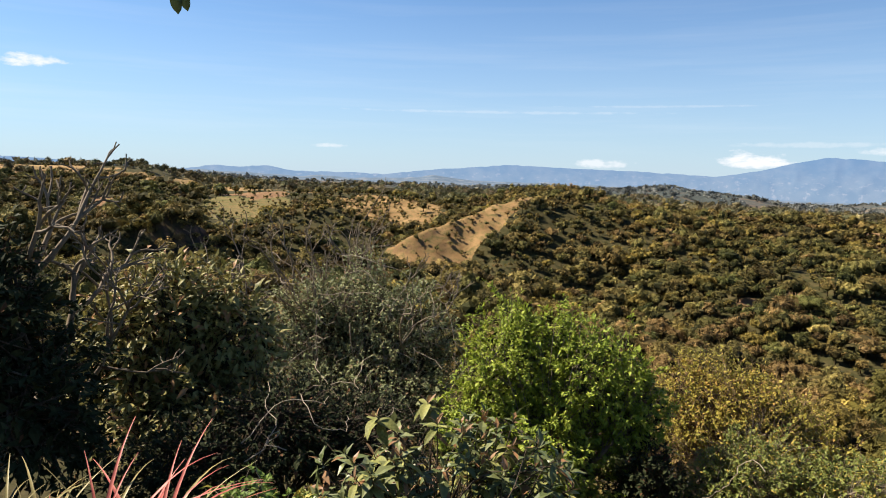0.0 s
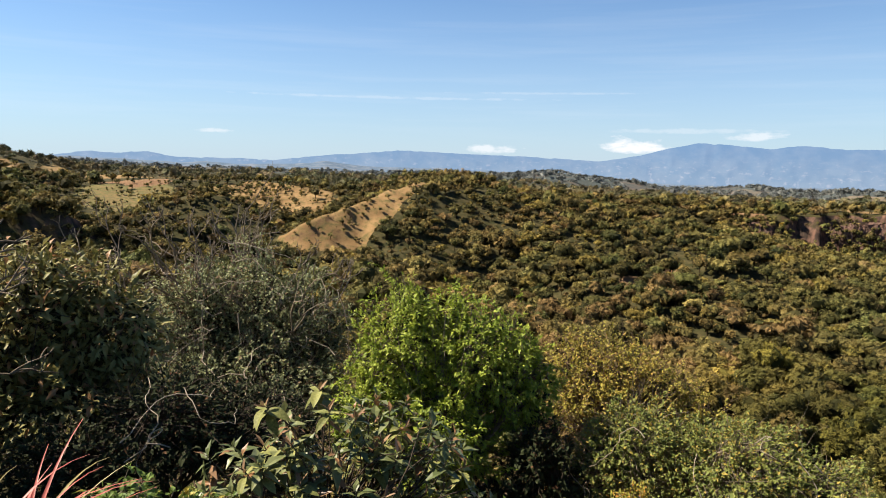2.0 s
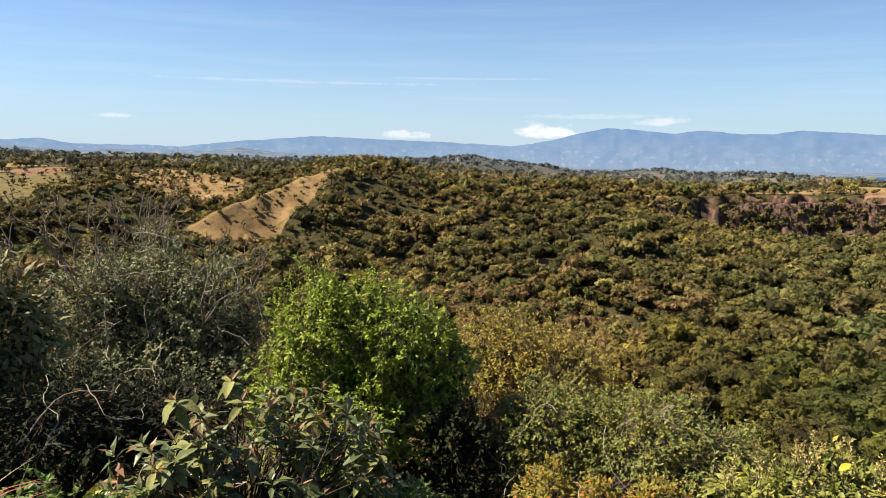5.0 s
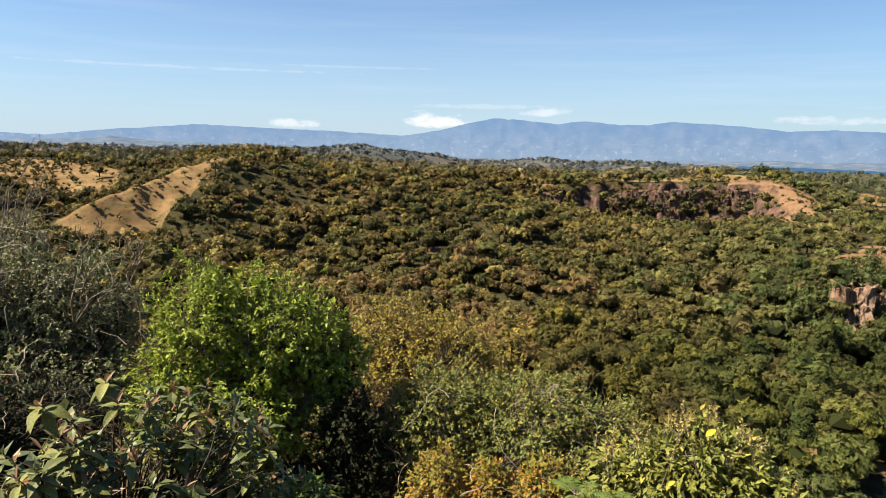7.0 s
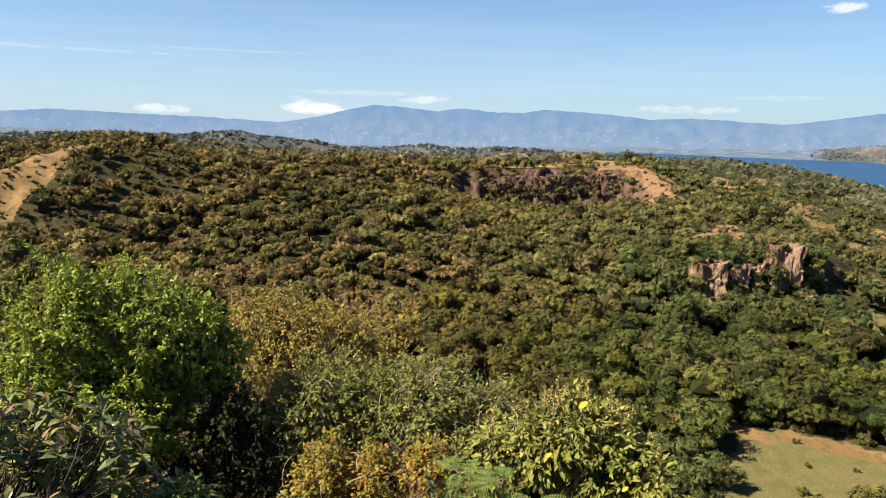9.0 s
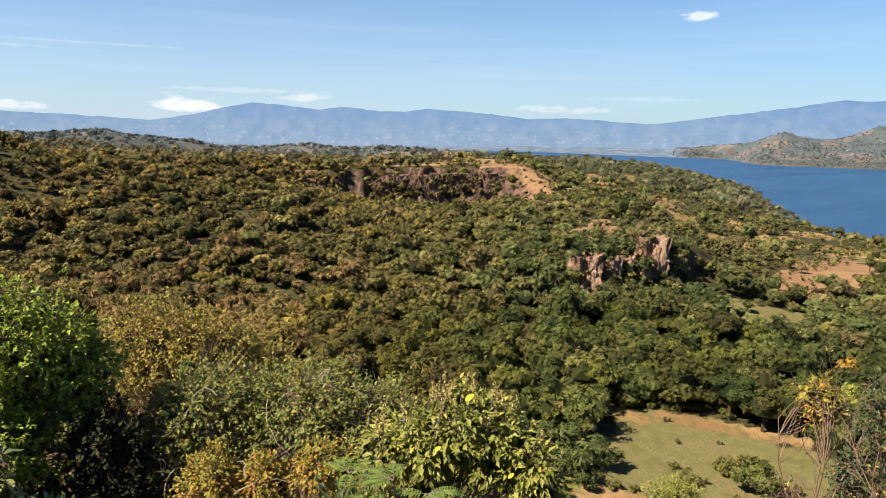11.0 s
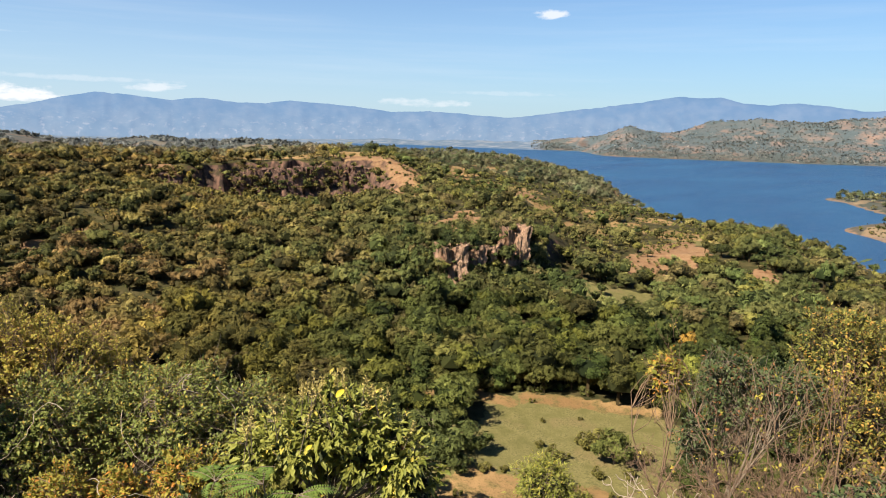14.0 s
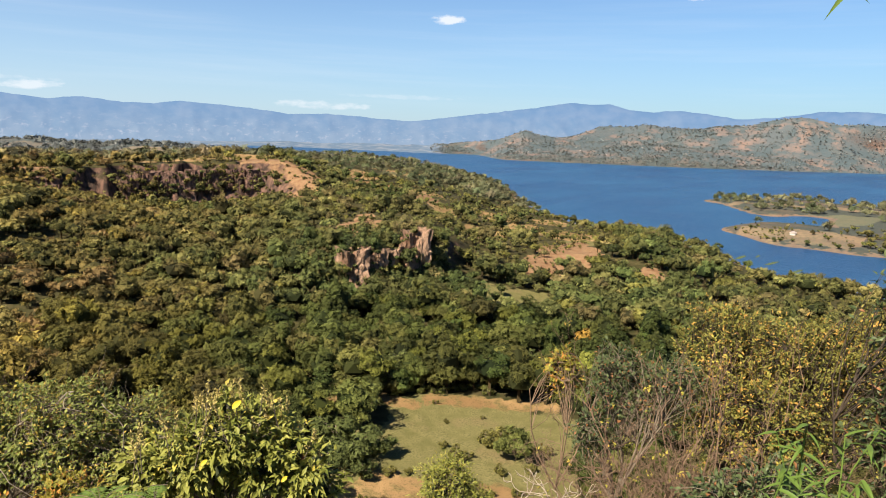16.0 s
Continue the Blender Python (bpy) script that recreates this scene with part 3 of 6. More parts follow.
SKYLINE = [(-60, 0.9), (-40, 0.5), (-29, -0.1), (-26.8, 0.28), (-24.8, 0.15), (-22.9, 0.33), (-20.7, -0.08), (-17, -0.1), (-13.4, -0.2), (-9.2, 0.28), (-5.5, 0.55), (-3.2, 0.76), (0.5, 0.62), (4, 0.53), (8, 0.38), (13, 0.15),
           (16, 0.66), (18.3, 1.24), (20.4, 1.67), (22.9, 1.54), (25.7, 1.28), (27.4, 1.56), (30.5, 1.25), (32.7, 1.27), (34.4, 1.55), (37.3, 1.4), (40, 1.2)]
SKYLINE += [(42.7, 0.88), (45.3, 1.04), (48.4, 0.88), (52.4, 0.68), (55.7, 1.18), (58.9, 1.6), (60.7, 1.88), (62.9, 2.18), (65.2, 2.62), (66.6, 2.48), (68.3, 2.61), (69.6, 2.16), (71.7, 2.04), (73.4, 2.22),
            (75.5, 2.0), (77.9, 1.66), (80.6, 1.88), (83.5, 2.36), (86.2, 2.33), (90, 2.05), (110, 2.2)]


def build_range():
    b = np.arange(-75, 125, 0.16)
    el = np.interp(b, [p[0] for p in SKYLINE], [p[1] for p in SKYLINE])
    el = np.convolve(np.pad(el, 2, "edge"), [0.1, 0.2, 0.4, 0.2, 0.1], "valid")
    crest_r, foot_r = 4560.0, 3480.0
    crest = EYE + crest_r * np.tan(np.radians(el)) + 2.5 * wave(b * 60, b * 0, 30, 31) + 1.2 * wave(b * 60, b * 0, 9, 32)
    pts = []
    for s in np.linspace(0, 1, 26):
        r = foot_r + (crest_r - foot_r) * s
        spur = np.abs(wave(b * 70, s * 260 + b * 12, 150, 33)) * 0.75 + np.abs(wave(b * 70, s * 300 - b * 9, 60, 34)) * 0.5
        low = np.interp(b, [-75, 0, 15, 60, 100], [62, 36, 4, 4, 40])
        z = low + (crest - low) * (s ** 2.1) * (1 - spur * (1 - s) * 1.3)
        pts.append(np.stack([r * np.sin(np.radians(b)), r * np.cos(np.radians(b)), z - 6 * (s == 0)], -1))
    back = crest_r + 260
    pts.append(np.stack([back * np.sin(np.radians(b)), back * np.cos(np.radians(b)), b * 0 + 5], -1))
    pts = np.array(pts)
    me = raw_mesh("backdrop", pts.reshape(-1, 3), grid_faces(len(pts), len(b)), True)
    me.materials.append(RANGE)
    tagged(new("backdrop", me), "distant blue mountain range beyond the lake", "mountains", kind="structure")


build_range()

# ---------------------------------------------------------------- woods
STEEP = np.abs(np.gradient(LAND_Z, axis=0) / np.maximum(np.gradient(LAND_R, axis=0), 0.1))


def scatter(count, r_lo, r_hi, keep, b_lo=-50, b_hi=96, floor=1.2, seed=1):
    """Places on the land, evenly over its plan between two distances, thinned by keep(b, r, x, y, covers)."""
    g = np.random.default_rng(seed)
    b = g.uniform(b_lo, b_hi, count)
    r = np.sqrt(g.uniform(r_lo ** 2, r_hi ** 2, count))
    j = np.clip(np.searchsorted(COLS, b) - 1, 0, len(COLS) - 2)
    f = (b - COLS[j]) / (COLS[j + 1] - COLS[j])
    col_r, ok = LAND_R[:, j], np.ones(count, bool)
    i = np.clip((col_r < r).sum(0) - 1, 0, len(LAND_R) - 2)
    k = np.arange(count)
    s = np.clip((r - col_r[i, k]) / (col_r[i + 1, k] - col_r[i, k]), 0, 1)

    def pick(a):
        return (a[i, j] * (1 - s) + a[i + 1, j] * s) * (1 - f) + (a[i, j + 1] * (1 - s) + a[i + 1, j + 1] * s) * f
    z = pick(LAND_Z)
    steep = pick(STEEP)
    covers = [pick(c) for c in COVER]
    x, y = r * np.sin(np.radians(b)), r * np.cos(np.radians(b))
    chance = keep(b, r, x, y, covers) * (z > floor) * np.clip(1.9 - steep * 1.1, 0.45, 1)
    ok = g.uniform(0, 1, count) < chance
    return np.stack([x, y, z], -1)[ok], b[ok], r[ok]


def core_shape():
    bm = bmesh.new()
    bmesh.ops.create_icosphere(bm, subdivisions=1, radius=1)
    v = np.array([p.co[:] for p in bm.verts])
    f = np.array([[q.index for q in p.verts] for p in bm.faces])
    bm.free()
    return v, f


ICO_V, ICO_F = core_shape()


def woods(name, label, base, width, height, sprays, spray, tints, material, seed, core=True, flat=1.0, skirt=0.0):
    """Many trees as one mesh: each a stem, a heart coloured dark as shade and a lumpy crown of loose sprays of leaves.
    """
    g = np.random.default_rng(seed)
    n = len(base)
    top = base[:, None, :] + np.stack([0 * height, 0 * height, height * 0.60], -1)[:, None, :]
    clumps = 13 if sprays > 100 else 9 if sprays > 40 else 5
    heads = g.normal(size=(n, clumps, 3))
    heads[:, :, 2] = np.abs(heads[:, :, 2]) * 1.1 - (0.30 + skirt) * g.uniform(0, 1, (n, clumps))
    heads = heads / np.linalg.norm(heads, axis=2, keepdims=True)
    swell = g.uniform(0.72, 1.08, (n, clumps))
    which = g.integers(0, clumps, (n, sprays))
    row = np.arange(n)[:, None]
    head = heads[row, which]
    loose = g.normal(size=(n, sprays, 3)) * 0.27
    d = head + loose
    d /= np.linalg.norm(d, axis=2, keepdims=True)
    reach = swell[row, which] * (1.04 - 1.1 * (loose ** 2).sum(2)) + g.uniform(-0.09, 0.05, (n, sprays))
    reach = np.clip(reach, 0.5, 1.1)
    half = np.stack([width * 0.5, width * 0.5, height * 0.46 * flat * g.uniform(0.75, 1.1, n)], -1)[:, None, :]
    c = top + d * half * reach[..., None]
    nrm = d * 0.55 + loose * 2.2 + g.normal(size=d.shape) * 0.22 + np.array([0, 0, 0.25])
    nrm /= np.linalg.norm(nrm, axis=2, keepdims=True)
    side = np.cross(nrm, g.normal(size=d.shape))
    side /= np.linalg.norm(side, axis=2, keepdims=True)
    up = np.cross(nrm, side)
    size = (width[:, None] * spray * g.uniform(0.6, 1.35, (n, sprays)))[..., None]
    q = [c + side * size * g.uniform(0.5, 1.0, (n, sprays, 1)) - up * size * 0.35, c + up * size * g.uniform(0.6, 1.1, (n, sprays, 1)) - nrm * size * 0.15,
         c - side * size * g.uniform(0.5, 1.0, (n, sprays, 1)) - up * size * g.uniform(0.1, 0.5, (n, sprays, 1))]
    pts = np.stack(q, 2).reshape(-1, 3)
    faces = np.arange(len(pts)).reshape(-1, 3)
    shade = np.repeat(tints, sprays * 3, 0)
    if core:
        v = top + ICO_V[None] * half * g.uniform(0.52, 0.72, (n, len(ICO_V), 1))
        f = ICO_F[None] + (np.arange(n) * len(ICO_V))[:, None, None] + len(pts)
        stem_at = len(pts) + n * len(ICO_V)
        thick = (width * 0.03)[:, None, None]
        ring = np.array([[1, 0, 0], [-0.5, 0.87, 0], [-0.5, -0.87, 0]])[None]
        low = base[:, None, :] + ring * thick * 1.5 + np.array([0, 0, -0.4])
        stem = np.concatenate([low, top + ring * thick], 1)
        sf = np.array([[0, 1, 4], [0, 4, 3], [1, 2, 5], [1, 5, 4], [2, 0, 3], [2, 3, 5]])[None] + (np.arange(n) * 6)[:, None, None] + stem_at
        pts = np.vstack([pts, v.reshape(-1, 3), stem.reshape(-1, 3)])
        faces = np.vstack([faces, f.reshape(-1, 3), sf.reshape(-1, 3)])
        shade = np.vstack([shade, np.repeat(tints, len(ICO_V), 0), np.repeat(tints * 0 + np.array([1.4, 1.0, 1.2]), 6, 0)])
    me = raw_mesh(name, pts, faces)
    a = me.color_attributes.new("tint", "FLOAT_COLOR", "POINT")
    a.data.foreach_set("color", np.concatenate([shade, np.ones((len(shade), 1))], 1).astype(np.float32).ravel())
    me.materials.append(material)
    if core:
        me.materials.append(HEART_SHADE)
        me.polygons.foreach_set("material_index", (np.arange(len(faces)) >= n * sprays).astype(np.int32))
    return tagged(new(name, me), label, "woodland", kind="stuff")


def tree_tints(base, seed, dull=0.0):
    """A colour for each tree: stands of deep green, olive and dry brown; dull paints blue-grey distance haze over them.
    """
    g = np.random.default_rng(seed)
    n = len(base)
    stand = wave(base[:, 0], base[:, 1], 60, 41) + 0.7 * wave(base[:, 0], base[:, 1], 20, 42) + g.normal(0, 0.55, n)
    green, olive, brown, bright = np.array([0.64, 0.82, 0.60]), np.array([1.20, 1.04, 0.86]), np.array([1.16, 0.94, 0.92]), np.array([1.30, 1.22, 0.74])
    t = np.clip((stand + 1.2) / 2.4, 0, 1)[:, None]
    col = green * (1 - t) + olive * t
    pick = g.uniform(0, 1, n)
    bearing, far = np.degrees(np.arctan2(base[:, 0], base[:, 1])), np.hypot(base[:, 0], base[:, 1])
    withered = step(bearing, -2, 8) * (1 - step(bearing, 18, 32)) * (1 - step(far, 330, 400))
    col = np.where((pick < 0.06 + 0.10 * (stand > 0.8) + 0.22 * withered)[:, None], brown, col)
    col = np.where((pick > 0.90)[:, None], bright, col)
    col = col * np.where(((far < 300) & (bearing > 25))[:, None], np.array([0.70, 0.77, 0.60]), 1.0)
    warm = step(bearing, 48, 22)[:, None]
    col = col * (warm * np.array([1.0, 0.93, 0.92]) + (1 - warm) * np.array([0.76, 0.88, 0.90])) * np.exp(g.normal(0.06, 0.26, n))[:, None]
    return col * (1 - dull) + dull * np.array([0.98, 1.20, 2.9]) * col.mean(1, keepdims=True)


def open_ground(c):
    return np.clip(1 - c[0] * 1.1, 0, 1) * np.clip(1 - c[1] * 1.2, 0, 1) * np.clip(1 - c[2] * 1.2, 0, 1)


def wooded(b, r, x, y, c):
    full = np.clip(0.92 + 0.35 * wave(x, y, 45, 51), 0.25, 1)
    left = np.clip(0.85 + 0.7 * wave(x, y, 90, 54), 0.2, 1)
    right = np.clip(0.52 + 0.75 * wave(x, y, 42, 55), 0.10, 1)
    full = np.where((b > 43.5) & (r > 380), right, full)
    keep_clear = (b > 43) & (b < 67) & (r < 168)
    full = np.where((b > 23) & (b < 41.5) & (r > 596) & (r < 668), 0.3, full)
    return open_ground(c) * np.where((b < -8) & (r > 520), left, full) * np.where(keep_clear, 0.0, 1.0)


def thinner(b, r, x, y, c):
    sparse = np.where(b < -12, 0.5 + 0.6 * wave(x, y, 130, 52), 0.75 + 0.5 * wave(x, y, 160, 53))
    return open_ground(c) * np.clip(sparse, 0.08, 1) * np.where((b > 74) & (r < 960), 0.22, 1.0)


def dense_bank(b, r, x, y, c):
    return np.clip(0.85 + 0.6 * wave(x, y, 110, 56), 0.15, 1) * np.where(r < 2780, 1.0, 0.75) * (1 - 0.6 * c[1])


def scrub(b, r, x, y, c):
    return np.clip(np.maximum(c[0], c[1] * 0.5), 0, 1) * 0.8 * (r > 300) + 0.25 * open_ground(c)


def belt(seed, count, r_lo, r_hi, keep, sprays, spray, wide, tall, name, label, dull=0.0, flat=1.0, core=True, b_lo=-50, b_hi=96):
    base, b, r = scatter(count, r_lo, r_hi, keep, b_lo, b_hi, seed=seed)
    g = np.random.default_rng(seed + 100)
    size = np.exp(g.normal(0, 0.42, len(base)))
    size *= np.where((b > 43) & (r > 370), 0.72, 1.0) * np.where(b < -8, 0.85, 1.0)
    size *= np.clip(1 + 0.35 * wave(base[:, 0], base[:, 1], 80, 61), 0.6, 1.4)
    size = np.minimum(size, 1.75 if r_lo < 600 else 1.3)
    return woods(name, label, base, wide * size, tall * size ** 0.8 * np.exp(g.normal(0, 0.2, len(base))), sprays, spray, tree_tints(base, seed + 200, dull), FOREST, seed + 300, core, flat)


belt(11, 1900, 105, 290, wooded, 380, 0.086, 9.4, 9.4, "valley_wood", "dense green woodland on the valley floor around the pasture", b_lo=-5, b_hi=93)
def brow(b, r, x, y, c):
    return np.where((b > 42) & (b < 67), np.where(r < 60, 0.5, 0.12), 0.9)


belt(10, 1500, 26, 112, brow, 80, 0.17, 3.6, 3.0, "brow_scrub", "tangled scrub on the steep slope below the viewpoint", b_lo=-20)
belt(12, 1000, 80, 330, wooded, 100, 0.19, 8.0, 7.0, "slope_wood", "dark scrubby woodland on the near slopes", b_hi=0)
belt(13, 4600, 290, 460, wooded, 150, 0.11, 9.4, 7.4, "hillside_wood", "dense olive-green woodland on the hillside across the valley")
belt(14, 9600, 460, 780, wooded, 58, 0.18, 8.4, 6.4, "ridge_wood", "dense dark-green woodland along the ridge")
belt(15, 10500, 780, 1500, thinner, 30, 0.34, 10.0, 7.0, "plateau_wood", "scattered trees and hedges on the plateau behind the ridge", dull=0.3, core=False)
belt(16, 10000, 1500, 2400, thinner, 18, 0.45, 11, 6.0, "far_wood", "distant woodland tinted blue as haze on the far rolling hills", dull=0.95, core=False)
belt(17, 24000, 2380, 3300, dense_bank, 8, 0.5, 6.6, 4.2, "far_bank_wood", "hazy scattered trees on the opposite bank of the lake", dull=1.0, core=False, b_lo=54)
belt(20, 1100, 605, 650, lambda b, r, x, y, c: 0.75 + 0 * b, 30, 0.3, 4.6, 4.4, "cliff_scrub", "dark scrub clinging to the ribs of the cliff", b_lo=22, b_hi=42)
belt(18, 5200, 330, 1000, scrub, 18, 0.36, 3.6, 2.8, "field_scrub", "small dry bushes dotted over the straw-coloured fields")
belt(21, 4600, 440, 800, lambda b, r, x, y, c: np.clip(c[0] + 0.4 * c[1], 0, 1) * np.clip(0.7 + 0.6 * wave(x, y, 30, 57), 0, 1), 20, 0.34, 3.2, 2.5, "dry_bushes", "small brown bushes on the straw-coloured hillside", b_lo=-30, b_hi=1)

belt(22, 9000, 380, 780, lambda b, r, x, y, c: np.clip(c[0] + c[1], 0, 1) * np.clip(0.55 + 0.7 * wave(x, y, 22, 58), 0, 1), 20, 0.34, 2.7, 2.0, "dry_bushes", "low brown and olive bushes on the bare slopes above the lake", b_lo=40, b_hi=82)

belt(23, 9500, 285, 700, lambda b, r, x, y, c: open_ground(c), 15, 0.36, 3.9, 2.8, "understory", "low dark scrub between the trees of the hillside", core=False, b_lo=-44, b_hi=91)

# ---------------------------------------------------------------- plants: tools
GREEN = leaf_material("bright_leaves", (0.10, 0.155, 0.016), (0.38, 0.43, 0.055), dry=(0.44, 0.46, 0.08), dry_share=0.06, rough=0.42, through_share=0.48, patch=1.5)
GREYGREEN = leaf_material("grey_green_leaves", (0.064, 0.080, 0.032), (0.34, 0.35, 0.165), dry=(0.26, 0.17, 0.09), dry_share=0.12, rough=0.5, through_share=0.25, patch=1.2)
DARKLEAF = leaf_material("dark_leaves", (0.035, 0.055, 0.018), (0.10, 0.12, 0.045), dry=(0.22, 0.10, 0.04), dry_share=0.10, rough=0.36, through_share=0.22, patch=1.5)
# near-black leaf colour that stands in for deep shade
SHADELEAF = leaf_material("shade_darkened_leaves", (0.016, 0.022, 0.010), (0.045, 0.052, 0.022), dry=(0.10, 0.05, 0.025), dry_share=0.05, rough=0.6, through_share=0.1, patch=1.5, gloss=0.08)
BROAD = leaf_material("hanging_leaves", (0.10, 0.108, 0.030), (0.33, 0.28, 0.10), dry=(0.34, 0.19, 0.09), dry_share=0.10, rough=0.38, through_share=0.30, patch=2.5)
GLOSSY = leaf_material("glossy_leaves", (0.06, 0.085, 0.028), (0.19, 0.20, 0.085), dry=(0.24, 0.13, 0.06), dry_share=0.14, rough=0.30, through_share=0.24, patch=1.5)
YELLOWISH = leaf_material("yellowing_leaves", (0.16, 0.155, 0.026), (0.46, 0.37, 0.070), dry=(0.38, 0.24, 0.06), dry_share=0.16, rough=0.5, through_share=0.35, patch=1.0)
AUTUMN = leaf_material("sparse_olive_leaves", (0.070, 0.080, 0.018), (0.26, 0.225, 0.045), dry=(0.38, 0.22, 0.05), dry_share=0.18, rough=0.5, through_share=0.3, patch=1.0)
OLIVE = leaf_material("olive_leaves", (0.080, 0.110, 0.024), (0.25, 0.262, 0.064), dry=(0.34, 0.25, 0.05), dry_share=0.14, rough=0.5, through_share=0.32, patch=1.1)
ORANGE = leaf_material("orange_leaves", (0.11, 0.13, 0.020), (0.38, 0.29, 0.045), dry=(0.40, 0.18, 0.035), dry_share=0.22, rough=0.55, through_share=0.35, patch=2.0)
LIME = leaf_material("lime_leaves", (0.06, 0.11, 0.018), (0.18, 0.24, 0.05), dry=(0.4, 0.33, 0.08), dry_share=0.05, rough=0.42, through_share=0.38, patch=1.5)
WEED = leaf_material("weed_leaves", (0.105, 0.125, 0.02), (0.29, 0.28, 0.06), dry=(0.42, 0.34, 0.06), dry_share=0.05, rough=0.42, through_share=0.33, patch=1.5)
FLOWER = plain_material("dull_yellow_flowers", (0.30, 0.24, 0.07), (0.48, 0.38, 0.14), 30.0)
RED_BLADE = plain_material("red_blade", (0.24, 0.035, 0.035), (0.50, 0.16, 0.12), 5.0, rough=0.45, bump=0.1)
GREEN_BLADE = plain_material("green_blade", (0.13, 0.12, 0.04), (0.34, 0.26, 0.11), 5.0, rough=0.45, bump=0.1)
BIG_LEAF = leaf_material("leathery_leaf", (0.08, 0.09, 0.026), (0.34, 0.33, 0.11), rough=0.45, through_share=0.3, patch=9.0, gloss=0.10)
RUST_LEAF = leaf_material("rusty_young_leaf", (0.15, 0.085, 0.045), (0.30, 0.19, 0.10), rough=0.5, through_share=0.25, patch=9.0)
YELLOW_LEAF = leaf_material("yellow_leaf", (0.62, 0.45, 0.03), (0.70, 0.52, 0.05), rough=0.4, through_share=0.35, patch=9.0)
for shared, key in ((BIG_LEAF, 0), (RUST_LEAF, 0)):
    t = shared.node_tree
    geo = [n for n in t.nodes if n.bl_idname == "ShaderNodeNewGeometry"][0]
    info = t.nodes.new("ShaderNodeObjectInfo")
    for link in list(geo.outputs["Random Per Island"].links):
        t.links.new(info.outputs["Random"], link.to_socket)


def up_to(b, r, el):
    """A place by bearing, distance and height angle as seen from the viewpoint."""
    return spot(b, r, EYE + r * math.tan(radians(el)))


def part(name, me, material, parent, label=""):
    me.materials.clear()
    me.materials.append(material)
    ob = new(name, me)
    ob.parent = parent
    return tagged(ob, label)


def thing(name, place, label, category, group=""):
    ob = new(name)
    ob.empty_display_size = 0.2
    ob.location = place
    return tagged(ob, label, category, group)


def unit(v):
    return v / np.maximum(np.linalg.norm(v, axis=-1, keepdims=True), 1e-9)


def tubes(name, paths, sides=4):
    """Round tapering stems, one for each path of points (n, 3) and radii (n)."""
    pts, faces, at = [], [], 0
    turn = np.linspace(0, 2 * np.pi, sides, endpoint=False)
    for p, rad in paths:
        p, rad = np.asarray(p, float), np.asarray(rad, float)
        n = len(p)
        along = unit(np.gradient(p, axis=0))
        ref = np.array([0.31, 0.17, 0.94]) if abs(along[0, 2]) < 0.9 else np.array([0.9, 0.3, 0.1])
        u = unit(np.cross(along, ref))
        v = np.cross(along, u)
        ring = p[:, None] + rad[:, None, None] * (u[:, None] * np.cos(turn)[None, :, None] + v[:, None] * np.sin(turn)[None, :, None])
        pts.append(ring.reshape(-1, 3))
        faces.append(grid_faces(n, sides, True) + at)
        at += n * sides
    return raw_mesh(name, np.vstack(pts), np.vstack(faces), True)


def leaves(name, place, point, face, length, width):
    """Folded, drooping leaves: where each is joined, which way it points and faces, and its size."""
    n = len(place)
    y = unit(point)
    z = unit(face - (face * y).sum(1, keepdims=True) * y)
    x = np.cross(y, z)
    l, w = np.asarray(length, float)[:, None], np.asarray(width, float)[:, None]
    q = np.stack([place, place - x * w * 0.5 + y * l * 0.42 + z * w * 0.14, place + y * l * 0.5, place + x * w * 0.5 + y * l * 0.42 + z * w * 0.14, place + y * l - z * l * 0.16], 1)
    tri = np.array([[0, 3, 2], [0, 2, 1], [2, 3, 4], [2, 4, 1]])
    return raw_mesh(name, q.reshape(-1, 3), (tri[None] + (np.arange(n) * 5)[:, None, None]).reshape(-1, 3))


def bend(a, b, sag, g, n=4, loose=0.08):
    """A crooked path from a to b."""
    s = np.linspace(0, 1, n)[:, None]
    mid = g.normal(0, loose, 3) * np.linalg.norm(b - a) + np.array([0, 0, sag])
    return a + (b - a) * s + mid * (4 * s * (1 - s))


